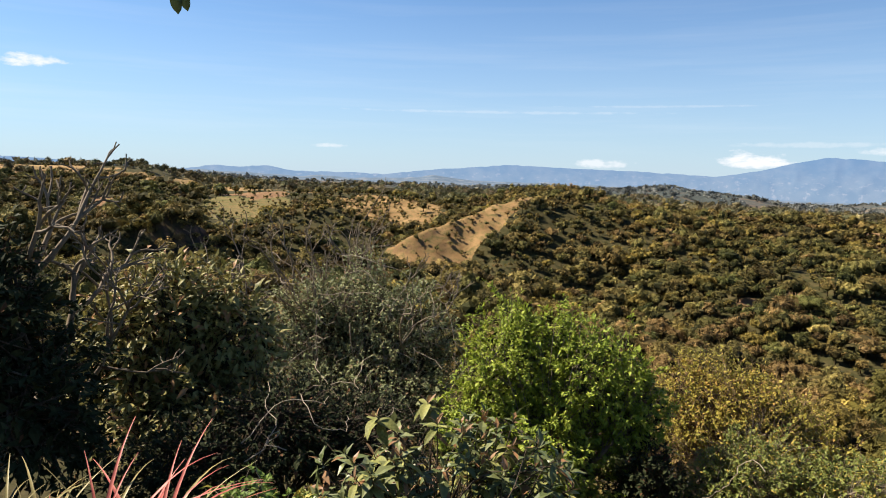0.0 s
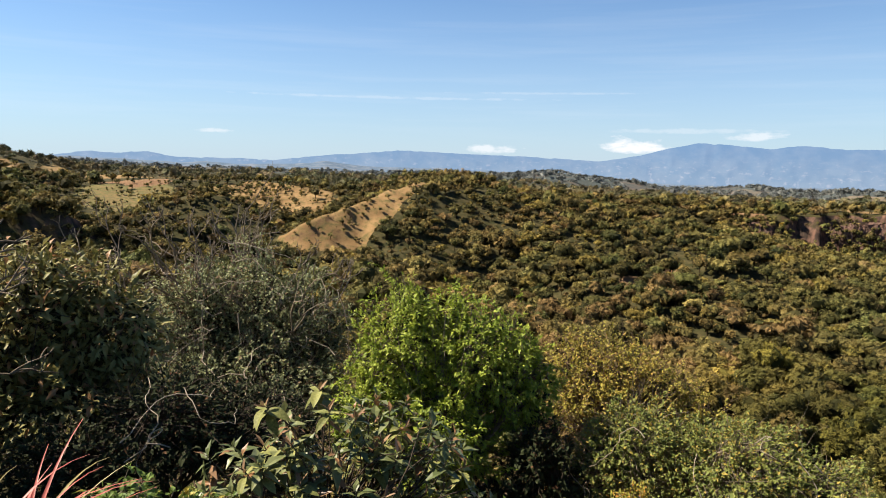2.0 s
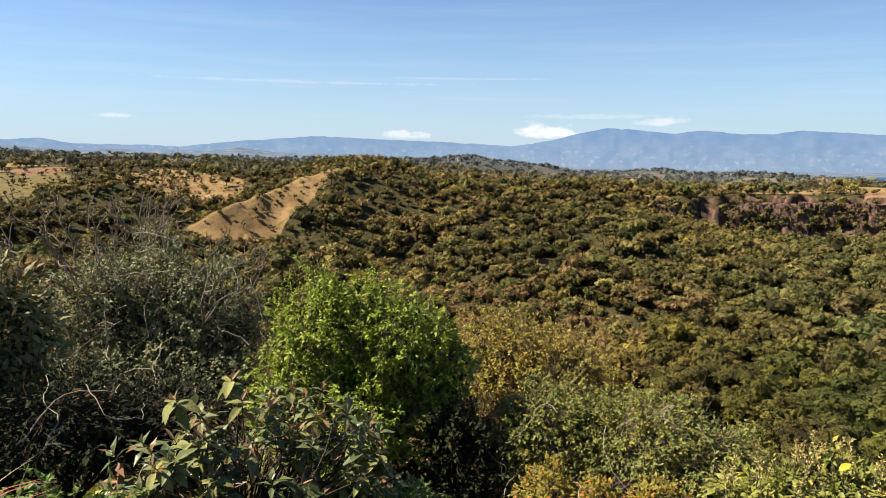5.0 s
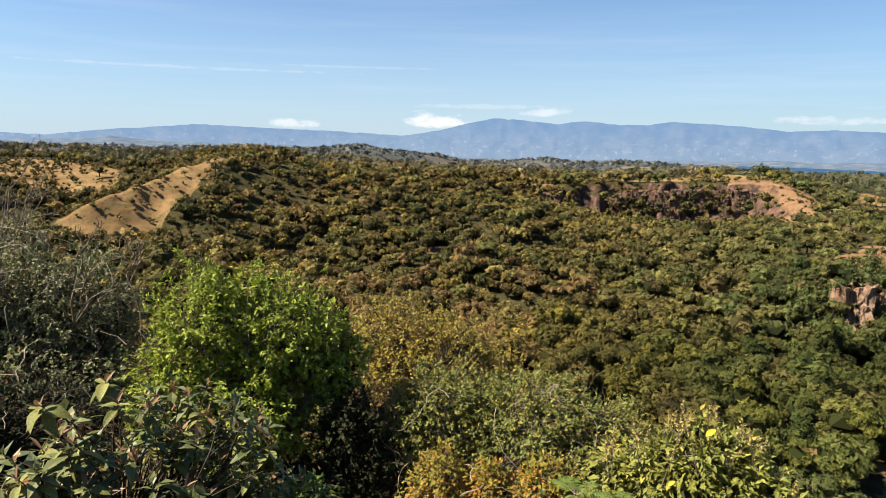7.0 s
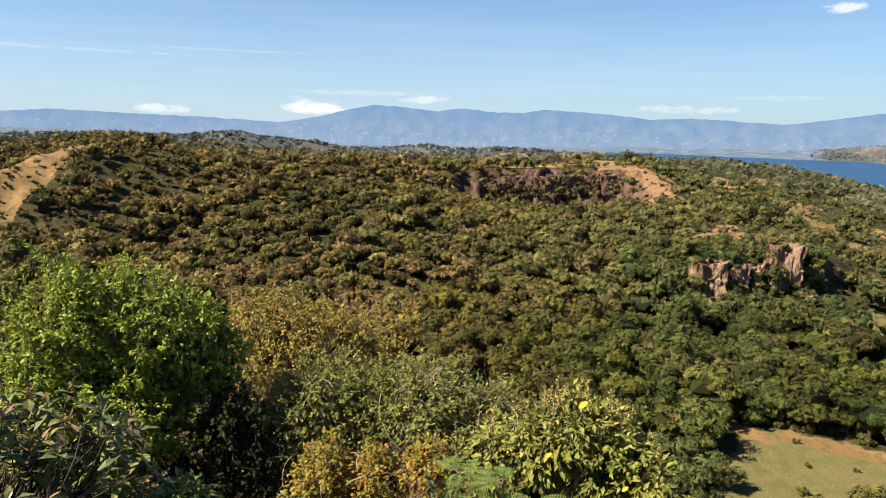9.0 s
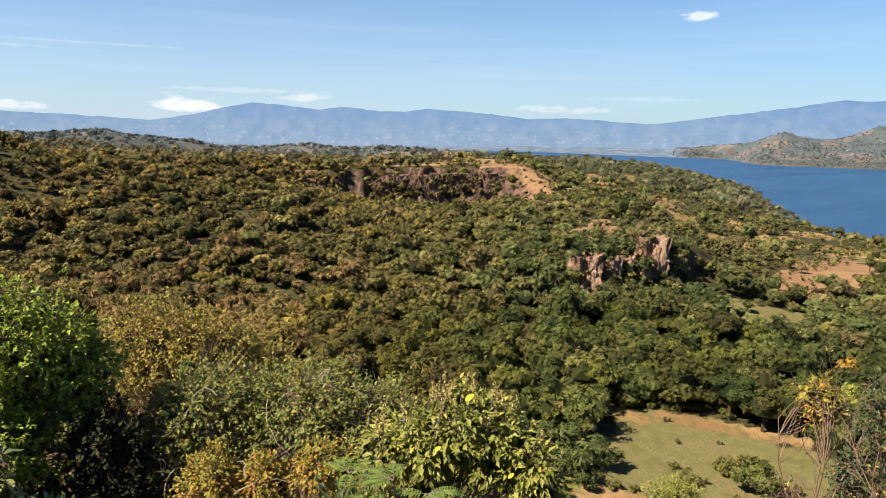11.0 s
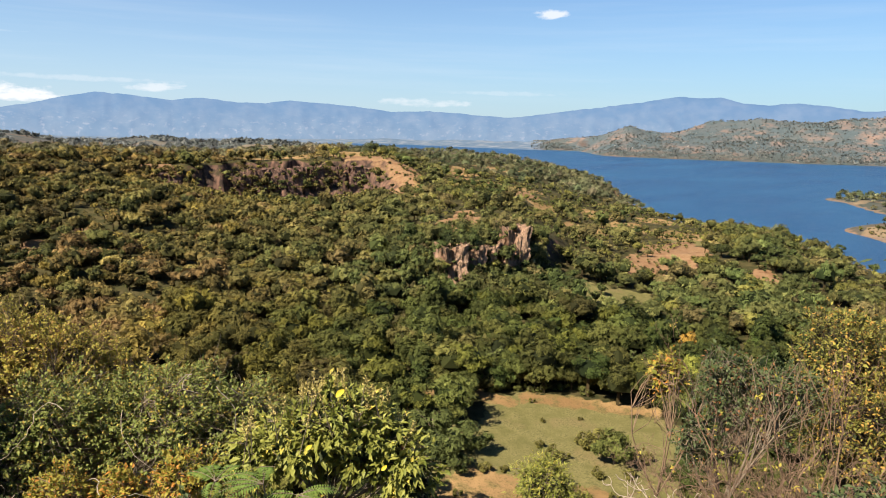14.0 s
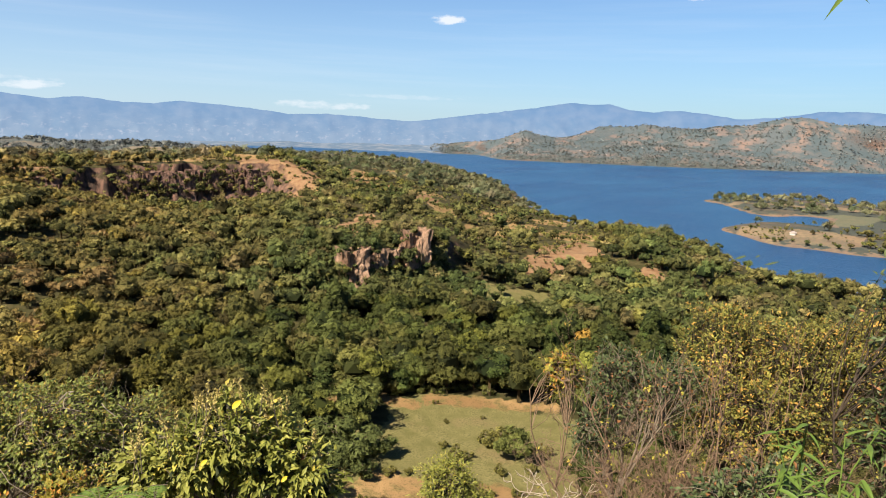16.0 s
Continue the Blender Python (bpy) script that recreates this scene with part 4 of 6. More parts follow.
def shrub(name, label, category, place, lobes, tips, per_tip, leaf, leaf_mat, bark, seed, stem=0.05, group="", vines=0, vine_mat=None, lift=0.3, bare=0, twig=0.006, droop=0.25):
    """A tree or shrub: trunk, limbs, twigs and loose leaves that fill a few lobes (centre, half-sizes)."""
    g = np.random.default_rng(seed)
    at = np.array(place, float)
    root = thing(name, place, label, category, group)
    big = [(np.array(c, float) - at, np.array(h, float)) for c, h in lobes]
    heart = sum(c for c, h in big) / len(big)
    fork = np.array([heart[0] * 0.5, heart[1] * 0.5, max(heart[2] * 0.45, 0.15)])
    part("trunk", tubes("trunk", [(bend(np.array([0, 0, -0.25]), fork, 0, g, 6), np.linspace(stem * 1.25, stem * 0.75, 6))], 8), bark, root)
    twigs, P, D, N, inner = [], [], [], [], []
    weight = np.array([h.prod() ** 0.67 for c, h in big])
    for (c, h), share in zip(big, weight / weight.sum()):
        limbs = []
        for k in range(4):
            goal = c + unit(g.normal(size=3) + np.array([0, 0, 0.3])) * h * 0.55
            path = bend(fork, goal, 0.1, g, 6, 0.12)
            limbs.append(path)
            part("limb", tubes("limb", [(path, np.linspace(stem * 0.6, stem * 0.16, 6))], 6), bark, root)
        m = int(tips * share * 0.9)
        deep = unit(g.normal(size=(m, 3))) * g.uniform(0.1, 0.74, (m, 1)) ** 0.5 * 0.76
        inner.append(c + deep * h)
        for k in range(int(tips * share)):
            d = unit(g.normal(size=3) + np.array([0, 0, lift]))
            lump = 0.94 + 0.46 * noise.noise(Vector(d * 2.6) + Vector((seed, 0, 0)))
            tip = c + d * h * lump * g.uniform(0.45, 1.0) ** 0.6
            path = limbs[g.integers(4)]
            start = path[g.integers(2, 6)]
            way = bend(start, tip, 0.04, g, 4, 0.1)
            twigs.append((way, np.linspace(twig * 1.6, twig * 0.5, 4)))
            if k < bare:
                end = tip + unit(d + g.normal(0, 0.4, 3) + np.array([0, 0, 0.5])) * h.mean() * g.uniform(0.2, 0.55)
                twigs.append((bend(tip, end, 0, g, 4, 0.12), np.linspace(twig, twig * 0.4, 4)))
                if g.uniform() < 0.8:
                    continue
            s = g.uniform(0.55, 1.0, per_tip)
            last = way[2][None] + (way[3] - way[2])[None] * ((s - 0.55) / 0.45)[:, None]
            out = unit(d[None] * 0.8 + unit(way[3] - way[2])[None] * 0.5 + g.normal(0, 0.75, (per_tip, 3)) + np.array([0, 0, -droop]))
            P.append(last + g.normal(0, leaf[0] * 0.25, (per_tip, 3)))
            D.append(out)
            N.append(unit(d[None] * 0.5 + g.normal(0, 0.45, (per_tip, 3)) + np.array([0, 0, 0.8])))
    tagged(part("fine_branching", tubes("fine_branching", twigs[::2] if len(twigs) > 600 and not bare else twigs, 3), bark, root), kind="stuff")
    if P:
        P, D, N = np.vstack(P), np.vstack(D), np.vstack(N)
        size = leaf[0] * np.exp(g.normal(0, 0.25, len(P)))
        part("foliage", leaves("foliage", P, D, N, size, size * leaf[1]), leaf_mat, root)["kind"] = "stuff"
        # inner leaves coloured near black as the shade within the crown
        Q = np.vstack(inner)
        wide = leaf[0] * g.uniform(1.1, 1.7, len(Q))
        part("inner_foliage", leaves("inner_foliage", Q, unit(g.normal(size=Q.shape)), unit(g.normal(size=Q.shape)), wide, wide * 0.6), SHADELEAF, root)["kind"] = "stuff"
    for k in range(vines):
        c, h = big[g.integers(len(big))]
        d = unit(g.normal(size=3) + np.array([0, 0, 0.5]) - unit(at * np.array([1, 1, 0])) * 0.9)
        p, way, pts = c + d * h * 1.0, unit(np.cross(d, g.normal(size=3))), []
        for j in range(14):
            pts.append(p.copy())
            way = unit(way + g.normal(0, 0.42, 3) + np.array([0, 0, -0.05]))
            p = p + way * h.mean() * 0.13
            d = unit((p - c) / h)
            p = c + d * h * 1.0
        part("vine", tubes("vine", [(np.array(pts), np.linspace(0.006, 0.003, len(pts)))], 4), vine_mat, root)
    return root


def forked(g, p, way, length, rad, level, out, rise=0.25, spreading=0.5, shrink=0.78, kids=(2, 3), crook=0.12, stop=0.4):
    """Branches that fork again and again; adds (level, path, radii) to out."""
    goal = p + way * length
    path = bend(p, goal, 0, g, 4, crook)
    out.append((level, path, np.linspace(rad, rad * 0.72, 4)))
    if level == 0:
        return
    for k in range(g.integers(kids[0], kids[1] + 1)):
        turn = unit(way + g.normal(0, spreading, 3) + np.array([0, 0, rise]))
        forked(g, path[-1], turn, length * shrink * g.uniform(0.75, 1.15), rad * 0.68, level - 1, out, rise, spreading, shrink, kids, crook)
        if g.uniform() < stop * 0.5:
            turn = unit(way * 0.3 + g.normal(0, 0.8, 3) + np.array([0, 0, rise]))
            forked(g, path[2], turn, length * shrink * 0.8, rad * 0.5, max(level - 2, 0), out, rise, spreading, shrink, kids, crook)


def bare_bush(name, label, category, place, stems, way, length, rad, levels, mat, seed, rise=0.25, spreading=0.5, shrink=0.78, kids=(2, 3), sides=4, crook=0.12, width=0.4, blossom=None, group=""):
    """A leafless tree or bush: one part for each main stem with its forks."""
    g = np.random.default_rng(seed)
    root = thing(name, place, label, category, group)
    ends = []
    for k in range(stems):
        out = []
        d = unit(np.array(way, float) + g.normal(0, width, 3) * np.array([1, 1, 0.3]))
        forked(g, np.array([g.normal(0, 0.08 * (stems > 1)), g.normal(0, 0.08 * (stems > 1)), -0.2]), d, length * g.uniform(0.8, 1.2), rad * g.uniform(0.7, 1.1), levels, out, rise, spreading, shrink, kids, crook)
        if stems > 1:
            part("stem", tubes("stem", [(p, q) for _, p, q in out], sides), mat, root)
        else:
            part("trunk", tubes("trunk", [out[0][1:]], sides), mat, root)
            heads = [i for i, (lv, p, q) in enumerate(out) if lv == levels - 1] + [len(out)]
            for i, j in zip(heads, heads[1:]):
                part("limb", tubes("limb", [(p, q) for _, p, q in out[i:j]], sides), mat, root)
        ends += [p[-1] for lv, p, q in out if lv <= 1]
    if blossom:
        leaf, leaf_mat, share = blossom
        ends = np.array(ends)
        keep = ends[g.uniform(0, 1, len(ends)) < share]
        P = np.repeat(keep, 4, 0) + g.normal(0, leaf[0] * 0.5, (len(keep) * 4, 3))
        size = leaf[0] * np.exp(g.normal(0, 0.3, len(P)))
        part("foliage", leaves("foliage", P, unit(g.normal(size=P.shape)), unit(g.normal(size=P.shape) + np.array([0, 0, 0.6])), size, size * leaf[1]), leaf_mat, root)
    return root


def broad_leaf_mesh(name, length, width, curl, seed):
    """One large leathery leaf with a midrib fold, a wavy rim and a pointed tip."""
    g = np.random.default_rng(seed)
    s = np.linspace(0, 1, 7)
    wide = width * 0.5 * np.sin(np.pi * np.clip(s * 0.93 + 0.05, 0, 1)) ** 0.8
    wide[-1] = 0.002
    pts = []
    for k, q in enumerate(s):
        drop = -curl * q * q * length
        for side in (-1, -0.5, 0, 0.5, 1):
            pts.append((side * wide[k], q * length, drop + abs(side) * wide[k] * 0.38 + g.normal(0, 0.02) * wide[k]))
    f = grid_faces(7, 5)
    return raw_mesh(name, pts, f, True)


def turned(place, point, face):
    """The pose of a leaf that is joined at place, points along point and faces along face."""
    y = Vector(point).normalized()
    z = Vector(face)
    z = (z - z.dot(y) * y).normalized()
    x = y.cross(z)
    m = Matrix((x, y, z)).transposed().to_4x4()
    m.translation = place
    return m


def blade_mesh(name, length, width, arch, seed):
    s = np.linspace(0, 1, 9)
    w = width * 0.5 * (1 - s ** 2.2) * (0.7 + 0.5 * np.sin(np.pi * np.clip(s * 1.3, 0, 1))) + 0.0015
    y, z = np.sin(arch * s) / arch * length, (1 - np.cos(arch * s)) / arch * length
    pts = []
    for k in range(9):
        pts += [(-w[k], y[k], -z[k] + w[k] * 0.5), (0, y[k], -z[k]), (w[k], y[k], -z[k] + w[k] * 0.5)]
    return raw_mesh(name, pts, grid_faces(9, 3), True)


# ---------------------------------------------------------------- plants on the brow of the hill
def lobe(b, r, el, across, tall, deep=None):
    return (up_to(b, r, el), (across, deep or across, tall))


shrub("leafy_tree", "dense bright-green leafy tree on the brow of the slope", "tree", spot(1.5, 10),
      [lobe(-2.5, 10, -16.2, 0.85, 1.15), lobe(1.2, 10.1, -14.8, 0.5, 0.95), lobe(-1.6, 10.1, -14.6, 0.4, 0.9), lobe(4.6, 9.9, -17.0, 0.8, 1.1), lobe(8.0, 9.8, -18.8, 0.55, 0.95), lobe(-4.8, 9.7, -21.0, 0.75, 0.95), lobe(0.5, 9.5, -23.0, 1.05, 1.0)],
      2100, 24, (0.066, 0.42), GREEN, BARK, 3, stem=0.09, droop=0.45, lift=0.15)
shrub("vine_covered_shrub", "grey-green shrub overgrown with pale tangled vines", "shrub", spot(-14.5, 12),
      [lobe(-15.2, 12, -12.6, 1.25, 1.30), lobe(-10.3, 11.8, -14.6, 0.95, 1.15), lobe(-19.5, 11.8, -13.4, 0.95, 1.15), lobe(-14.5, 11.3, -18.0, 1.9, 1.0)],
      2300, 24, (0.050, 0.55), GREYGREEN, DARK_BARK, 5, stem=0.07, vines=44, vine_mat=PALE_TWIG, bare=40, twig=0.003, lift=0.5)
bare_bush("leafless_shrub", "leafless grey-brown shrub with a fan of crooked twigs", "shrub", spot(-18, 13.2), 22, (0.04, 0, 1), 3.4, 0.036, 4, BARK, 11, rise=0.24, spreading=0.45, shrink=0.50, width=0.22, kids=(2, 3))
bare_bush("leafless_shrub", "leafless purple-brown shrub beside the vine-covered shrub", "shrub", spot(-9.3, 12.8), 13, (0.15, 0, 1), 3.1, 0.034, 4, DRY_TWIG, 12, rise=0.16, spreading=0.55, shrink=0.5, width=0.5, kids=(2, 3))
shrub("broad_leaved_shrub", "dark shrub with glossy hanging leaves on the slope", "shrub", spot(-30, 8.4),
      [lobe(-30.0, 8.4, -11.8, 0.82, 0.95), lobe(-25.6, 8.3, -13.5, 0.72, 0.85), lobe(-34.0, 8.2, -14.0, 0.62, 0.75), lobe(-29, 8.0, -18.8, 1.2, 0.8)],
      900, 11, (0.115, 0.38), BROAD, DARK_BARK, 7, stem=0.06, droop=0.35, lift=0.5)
# leaves coloured near black for the shaded corner
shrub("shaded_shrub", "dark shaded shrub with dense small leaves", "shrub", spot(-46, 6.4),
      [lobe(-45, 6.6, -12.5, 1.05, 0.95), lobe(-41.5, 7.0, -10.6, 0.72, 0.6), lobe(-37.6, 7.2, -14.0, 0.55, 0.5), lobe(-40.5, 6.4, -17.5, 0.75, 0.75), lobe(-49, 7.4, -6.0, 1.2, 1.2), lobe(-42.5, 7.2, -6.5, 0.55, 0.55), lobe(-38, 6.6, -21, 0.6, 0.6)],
      1000, 10, (0.085, 0.45), SHADELEAF, DARK_BARK, 8, stem=0.06)
# fills the shadow below the broad leaves with darkened foliage
shrub("shaded_shrub", "low fine-leaved shrub darkened as shade under the broad-leaved shrubs", "shrub", spot(-22, 7.0),
      [lobe(-22, 7.0, -21.0, 0.95, 0.62), lobe(-30, 6.6, -23.5, 0.8, 0.55), lobe(-14, 7.4, -22.0, 0.85, 0.6)], 900, 12, (0.060, 0.45), SHADELEAF, DARK_BARK, 9, stem=0.04, vines=8, vine_mat=PALE_TWIG, bare=60, twig=0.004)
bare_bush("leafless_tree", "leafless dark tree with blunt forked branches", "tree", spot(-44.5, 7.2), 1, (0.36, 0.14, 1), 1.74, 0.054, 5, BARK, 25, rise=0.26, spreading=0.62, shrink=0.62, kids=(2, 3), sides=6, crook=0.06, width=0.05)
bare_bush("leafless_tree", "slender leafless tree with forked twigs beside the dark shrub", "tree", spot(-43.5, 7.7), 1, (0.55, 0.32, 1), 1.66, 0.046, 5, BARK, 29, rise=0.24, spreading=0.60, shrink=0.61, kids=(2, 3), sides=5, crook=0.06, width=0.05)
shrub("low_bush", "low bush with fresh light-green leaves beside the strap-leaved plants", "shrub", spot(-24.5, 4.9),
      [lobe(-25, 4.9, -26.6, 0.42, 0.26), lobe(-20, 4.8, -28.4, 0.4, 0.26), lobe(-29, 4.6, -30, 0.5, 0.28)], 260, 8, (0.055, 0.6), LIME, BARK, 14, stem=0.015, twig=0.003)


def rosette_shrub():
    """The shrub with large leathery leaves in whorls: each of the leaves a part."""
    place = spot(-9, 5.7)
    at = np.array(place)
    root = thing("large_leaved_shrub", place, "shrub with whorls of large leathery leaves and rusty young shoots", "shrub")
    g = np.random.default_rng(17)
    meshes = [broad_leaf_mesh("leaf", 1.0, 0.36 + 0.05 * k, 0.22 + 0.14 * k, 70 + k) for k in range(4)]
    young = [broad_leaf_mesh("young_leaf", 1.0, 0.24, 0.05 + 0.1 * k, 80 + k) for k in range(2)]
    lobes = [lobe(-8.0, 5.9, -23.4, 0.62, 0.60), lobe(-2.5, 5.9, -24.4, 0.55, 0.55), lobe(-14, 5.6, -25.0, 0.5, 0.52), lobe(1.5, 5.7, -27.0, 0.4, 0.5), lobe(-9, 5.2, -29.5, 1.0, 0.5)]
    fork = np.array([0, 0, 0.35])
    part("trunk", tubes("trunk", [(bend(np.array([0, 0, -0.2]), fork, 0, g, 5), np.linspace(0.05, 0.04, 5))], 8), BARK, root)
    rest = []
    for k in range(170):
        c, h = lobes[k % 5]
        d = unit(g.normal(size=3) + np.array([0, 0, 0.5]) - unit(at * np.array([1, 1, 0])) * 0.35)
        tip = np.array(c) - at + d * np.array(h) * g.uniform(0.6, 1.12)
        path = bend(fork, tip, -0.05, g, 6, 0.10)
        part("shoot", tubes("shoot", [(path, np.linspace(0.011, 0.004, 6))], 5), DARK_BARK, root)
        axis = unit(path[-1] - path[-2] + np.array([0, 0, 0.25]))
        u = unit(np.cross(axis, g.normal(size=3)))
        v = np.cross(axis, u)
        for j in range(9):
            turn, tier = j * 2.4 + g.normal(0, 0.2), j / 9
            out = u * math.cos(turn) + v * math.sin(turn)
            point = unit(out * (1.0 - 0.55 * tier) + axis * (0.05 + 0.95 * tier) + np.array([0, 0, -0.55 * (1 - tier)]))
            face = unit(axis * 1.0 - out * 0.3 + g.normal(0, 0.15, 3))
            fresh = tier > 0.62
            size = (0.115 if fresh else 0.155) * math.exp(g.normal(0, 0.22))
            where = tip - axis * 0.10 * (1 - tier)
            if k >= 40:
                rest.append((where, point, face, size))
                continue
            ob = part("young_leaf" if fresh else "leaf", young[j % 2] if fresh else meshes[g.integers(4)], RUST_LEAF if fresh else BIG_LEAF, root)
            ob.matrix_basis = turned(Vector(where), point, face) @ Matrix.Scale(size, 4)
    P, D, N, size = [np.array([q[i] for q in rest]) for i in range(4)]
    part("inner_foliage", leaves("inner_foliage", P, D, N, size, size * 0.40), GLOSSY, root)["kind"] = "stuff"
    return root


rosette_shrub()


def strap_plant(place, blades, length, share_red, seed, label):
    root = thing("strap_leaved_plant", place, label, "plant", "strap-leaved plants on the brow")
    g = np.random.default_rng(seed)
    kinds = [blade_mesh("blade", 1.0, 0.022, a, seed + i) for i, a in enumerate((0.9, 1.5, 2.1, 2.6))]
    for k in range(blades):
        turn, steep = g.uniform(0, 2 * np.pi), g.uniform(0.65, 1.4)
        point = Vector((math.cos(turn) * math.cos(steep), math.sin(turn) * math.cos(steep), math.sin(steep)))
        face = Vector((-math.cos(turn) * math.sin(steep), -math.sin(turn) * math.sin(steep), math.cos(steep)))
        red = g.uniform() < share_red
        ob = part("red_blade" if red else "blade", kinds[g.integers(4)], RED_BLADE if red else GREEN_BLADE, root)
        ob.data = ob.data.copy()
        ob.data.materials.clear()
        ob.data.materials.append(RED_BLADE if red else GREEN_BLADE)
        ob.matrix_basis = turned(Vector((g.normal(0, 0.04), g.normal(0, 0.04), 0)), point, face) @ Matrix.Scale(length * g.uniform(0.6, 1.15), 4)
    return root


for b, r, el, n, l, share, seed in ((-36, 4.5, -26.5, 30, 0.84, 0.6, 31), (-32.5, 4.5, -27, 28, 0.84, 0.7, 32), (-39.5, 4.7, -25, 24, 0.8, 0.2, 33), (-43, 4.4, -27, 18, 0.78, 0.1, 34), (-34, 4.2, -31, 14, 0.66, 0.6, 35)):
    strap_plant(spot(b, r * 0.86), int(n * 1.9), l * 1.08, share, seed, "clump of arching red and green strap leaves" if share > 0.5 else "clump of arching dull-green strap leaves")

shrub("yellowing_shrub", "spreading shrub with thinning yellow-green leaves and pale stems", "shrub", spot(16, 12.5),
      [lobe(14.5, 12.5, -17.6, 0.95, 0.95), lobe(18.0, 12.4, -18.4, 0.95, 0.95), lobe(11.8, 12.6, -17.5, 0.65, 0.95), lobe(21.8, 12.2, -21.0, 0.8, 0.9)],
      1900, 20, (0.050, 0.5), YELLOWISH, DRY_TWIG, 41, stem=0.06, bare=50, vines=2, vine_mat=PALE_TWIG, twig=0.004)
shrub("olive_shrub", "olive-green shrub hung with curling pale vines", "shrub", spot(20, 9.6),
      [lobe(17.5, 9.8, -22.5, 0.9, 0.75), lobe(22.5, 9.6, -23.0, 0.85, 0.75), lobe(27.0, 9.2, -23.2, 0.85, 0.75), lobe(31.5, 9.0, -24.4, 0.75, 0.65), lobe(14.6, 9.6, -24.5, 0.6, 0.8)],
      2300, 19, (0.048, 0.5), OLIVE, BARK, 42, stem=0.05, vines=14, vine_mat=PALE_TWIG, bare=30, twig=0.003)
shrub("orange_leaved_bush", "low bush with orange and yellow withered leaves", "shrub", spot(21.5, 7.3),
      [lobe(17.5, 7.5, -28.2, 0.5, 0.42), lobe(21.5, 7.4, -29.0, 0.5, 0.40), lobe(27.0, 7.3, -27.4, 0.4, 0.30)],
      800, 13, (0.045, 0.5), ORANGE, DRY_TWIG, 43, stem=0.03, vines=4, vine_mat=PALE_TWIG, twig=0.004)
bare_bush("dead_shrub", "dead dark shrub with bare forked branches between the leafy ones", "shrub", spot(10.8, 11.2), 4, (0.05, 0, 1), 1.7, 0.04, 5, DARK_BARK, 44, rise=0.2, spreading=0.45, shrink=0.55, width=0.22, kids=(2, 3))
shrub("low_bush", "low bush of fresh green leaves in front of the leafy tree", "shrub", spot(2, 5.6),
      [lobe(0.5, 5.6, -30.0, 0.45, 0.35), lobe(5.5, 5.7, -29.5, 0.4, 0.3)], 260, 9, (0.055, 0.45), LIME, BARK, 45, stem=0.015, twig=0.003)

# darkened foliage put where the gap lies in black shadow
shrub("shaded_shrub", "shrub with leaves darkened as shade between tree and olive shrub", "shrub", spot(10, 9.2), [lobe(9.0, 9.4, -24.5, 0.65, 0.85), lobe(12.0, 9.2, -27.5, 0.5, 0.7), lobe(5.5, 9.0, -28.5, 0.8, 0.6)], 560, 9, (0.085, 0.42), SHADELEAF, DARK_BARK, 48, stem=0.04)

weed = shrub("flowering_weed", "tall weed with broad pale-green leaves and dull yellow flower spikes", "plant", spot(38, 6.6),
             [lobe(40.0, 6.6, -24.9, 0.5, 0.55), lobe(43.5, 6.5, -26.6, 0.42, 0.5), lobe(36.5, 6.7, -25.8, 0.48, 0.45), lobe(33.0, 6.9, -26.6, 0.42, 0.40), lobe(46.2, 6.3, -28.6, 0.32, 0.42)],
             620, 11, (0.085, 0.42), WEED, BARK, 46, stem=0.03, twig=0.005, droop=0.45)


def flower_spikes(root, seed):
    """Upright feathery spikes over the crown of the weed, each a part, and its one yellow leaf."""
    g = np.random.default_rng(seed)
    at = np.array(root.location)
    for k in range(38):
        b = g.uniform(31.5, 47.0)
        el = np.interp(b, [31, 35, 39.5, 43, 47], [-24.5, -22.9, -20.9, -22.6, -25.6]) - abs(g.normal(0, 1.3))
        p = np.array(up_to(b, 6.5 + g.normal(0, 0.2), el)) - at
        way = unit(np.array([g.normal(0, 0.25), g.normal(0, 0.25), 1.0]))
        n = 46
        s = g.uniform(0, 1, n)
        P = p + way * (s * 0.20)[:, None] + g.normal(0, 0.012, (n, 3)) * (1.4 - s)[:, None]
        D = unit(g.normal(size=(n, 3)) + way * 1.2)
        spike = part("flower_spike", leaves("flower_spike", P, D, unit(g.normal(size=(n, 3))), np.full(n, 0.035), np.full(n, 0.014)), FLOWER, root, "dull yellow flower spike")
        spike["kind"] = "stuff"
        part("stalk", tubes("stalk", [(np.array([p - way * 0.28, p, p + way * 0.2]), np.array([0.005, 0.004, 0.002]))], 3), BARK, spike)
    for b, el, size in ((39.6, -22.5, 0.10), (37.0, -26.5, 0.07), (43.6, -28.2, 0.07)):
        ob = part("yellow_leaf", broad_leaf_mesh("yellow_leaf", 1.0, 0.55, 0.25, 90), YELLOW_LEAF, root, "withered bright yellow leaf")
        p = Vector(np.array(up_to(b, 6.1, el)) - at)
        ob.matrix_basis = turned(p, (0.6, -0.2, 0.55), (-0.75, -0.45, 0.5)) @ Matrix.Scale(size, 4)


flower_spikes(weed, 47)


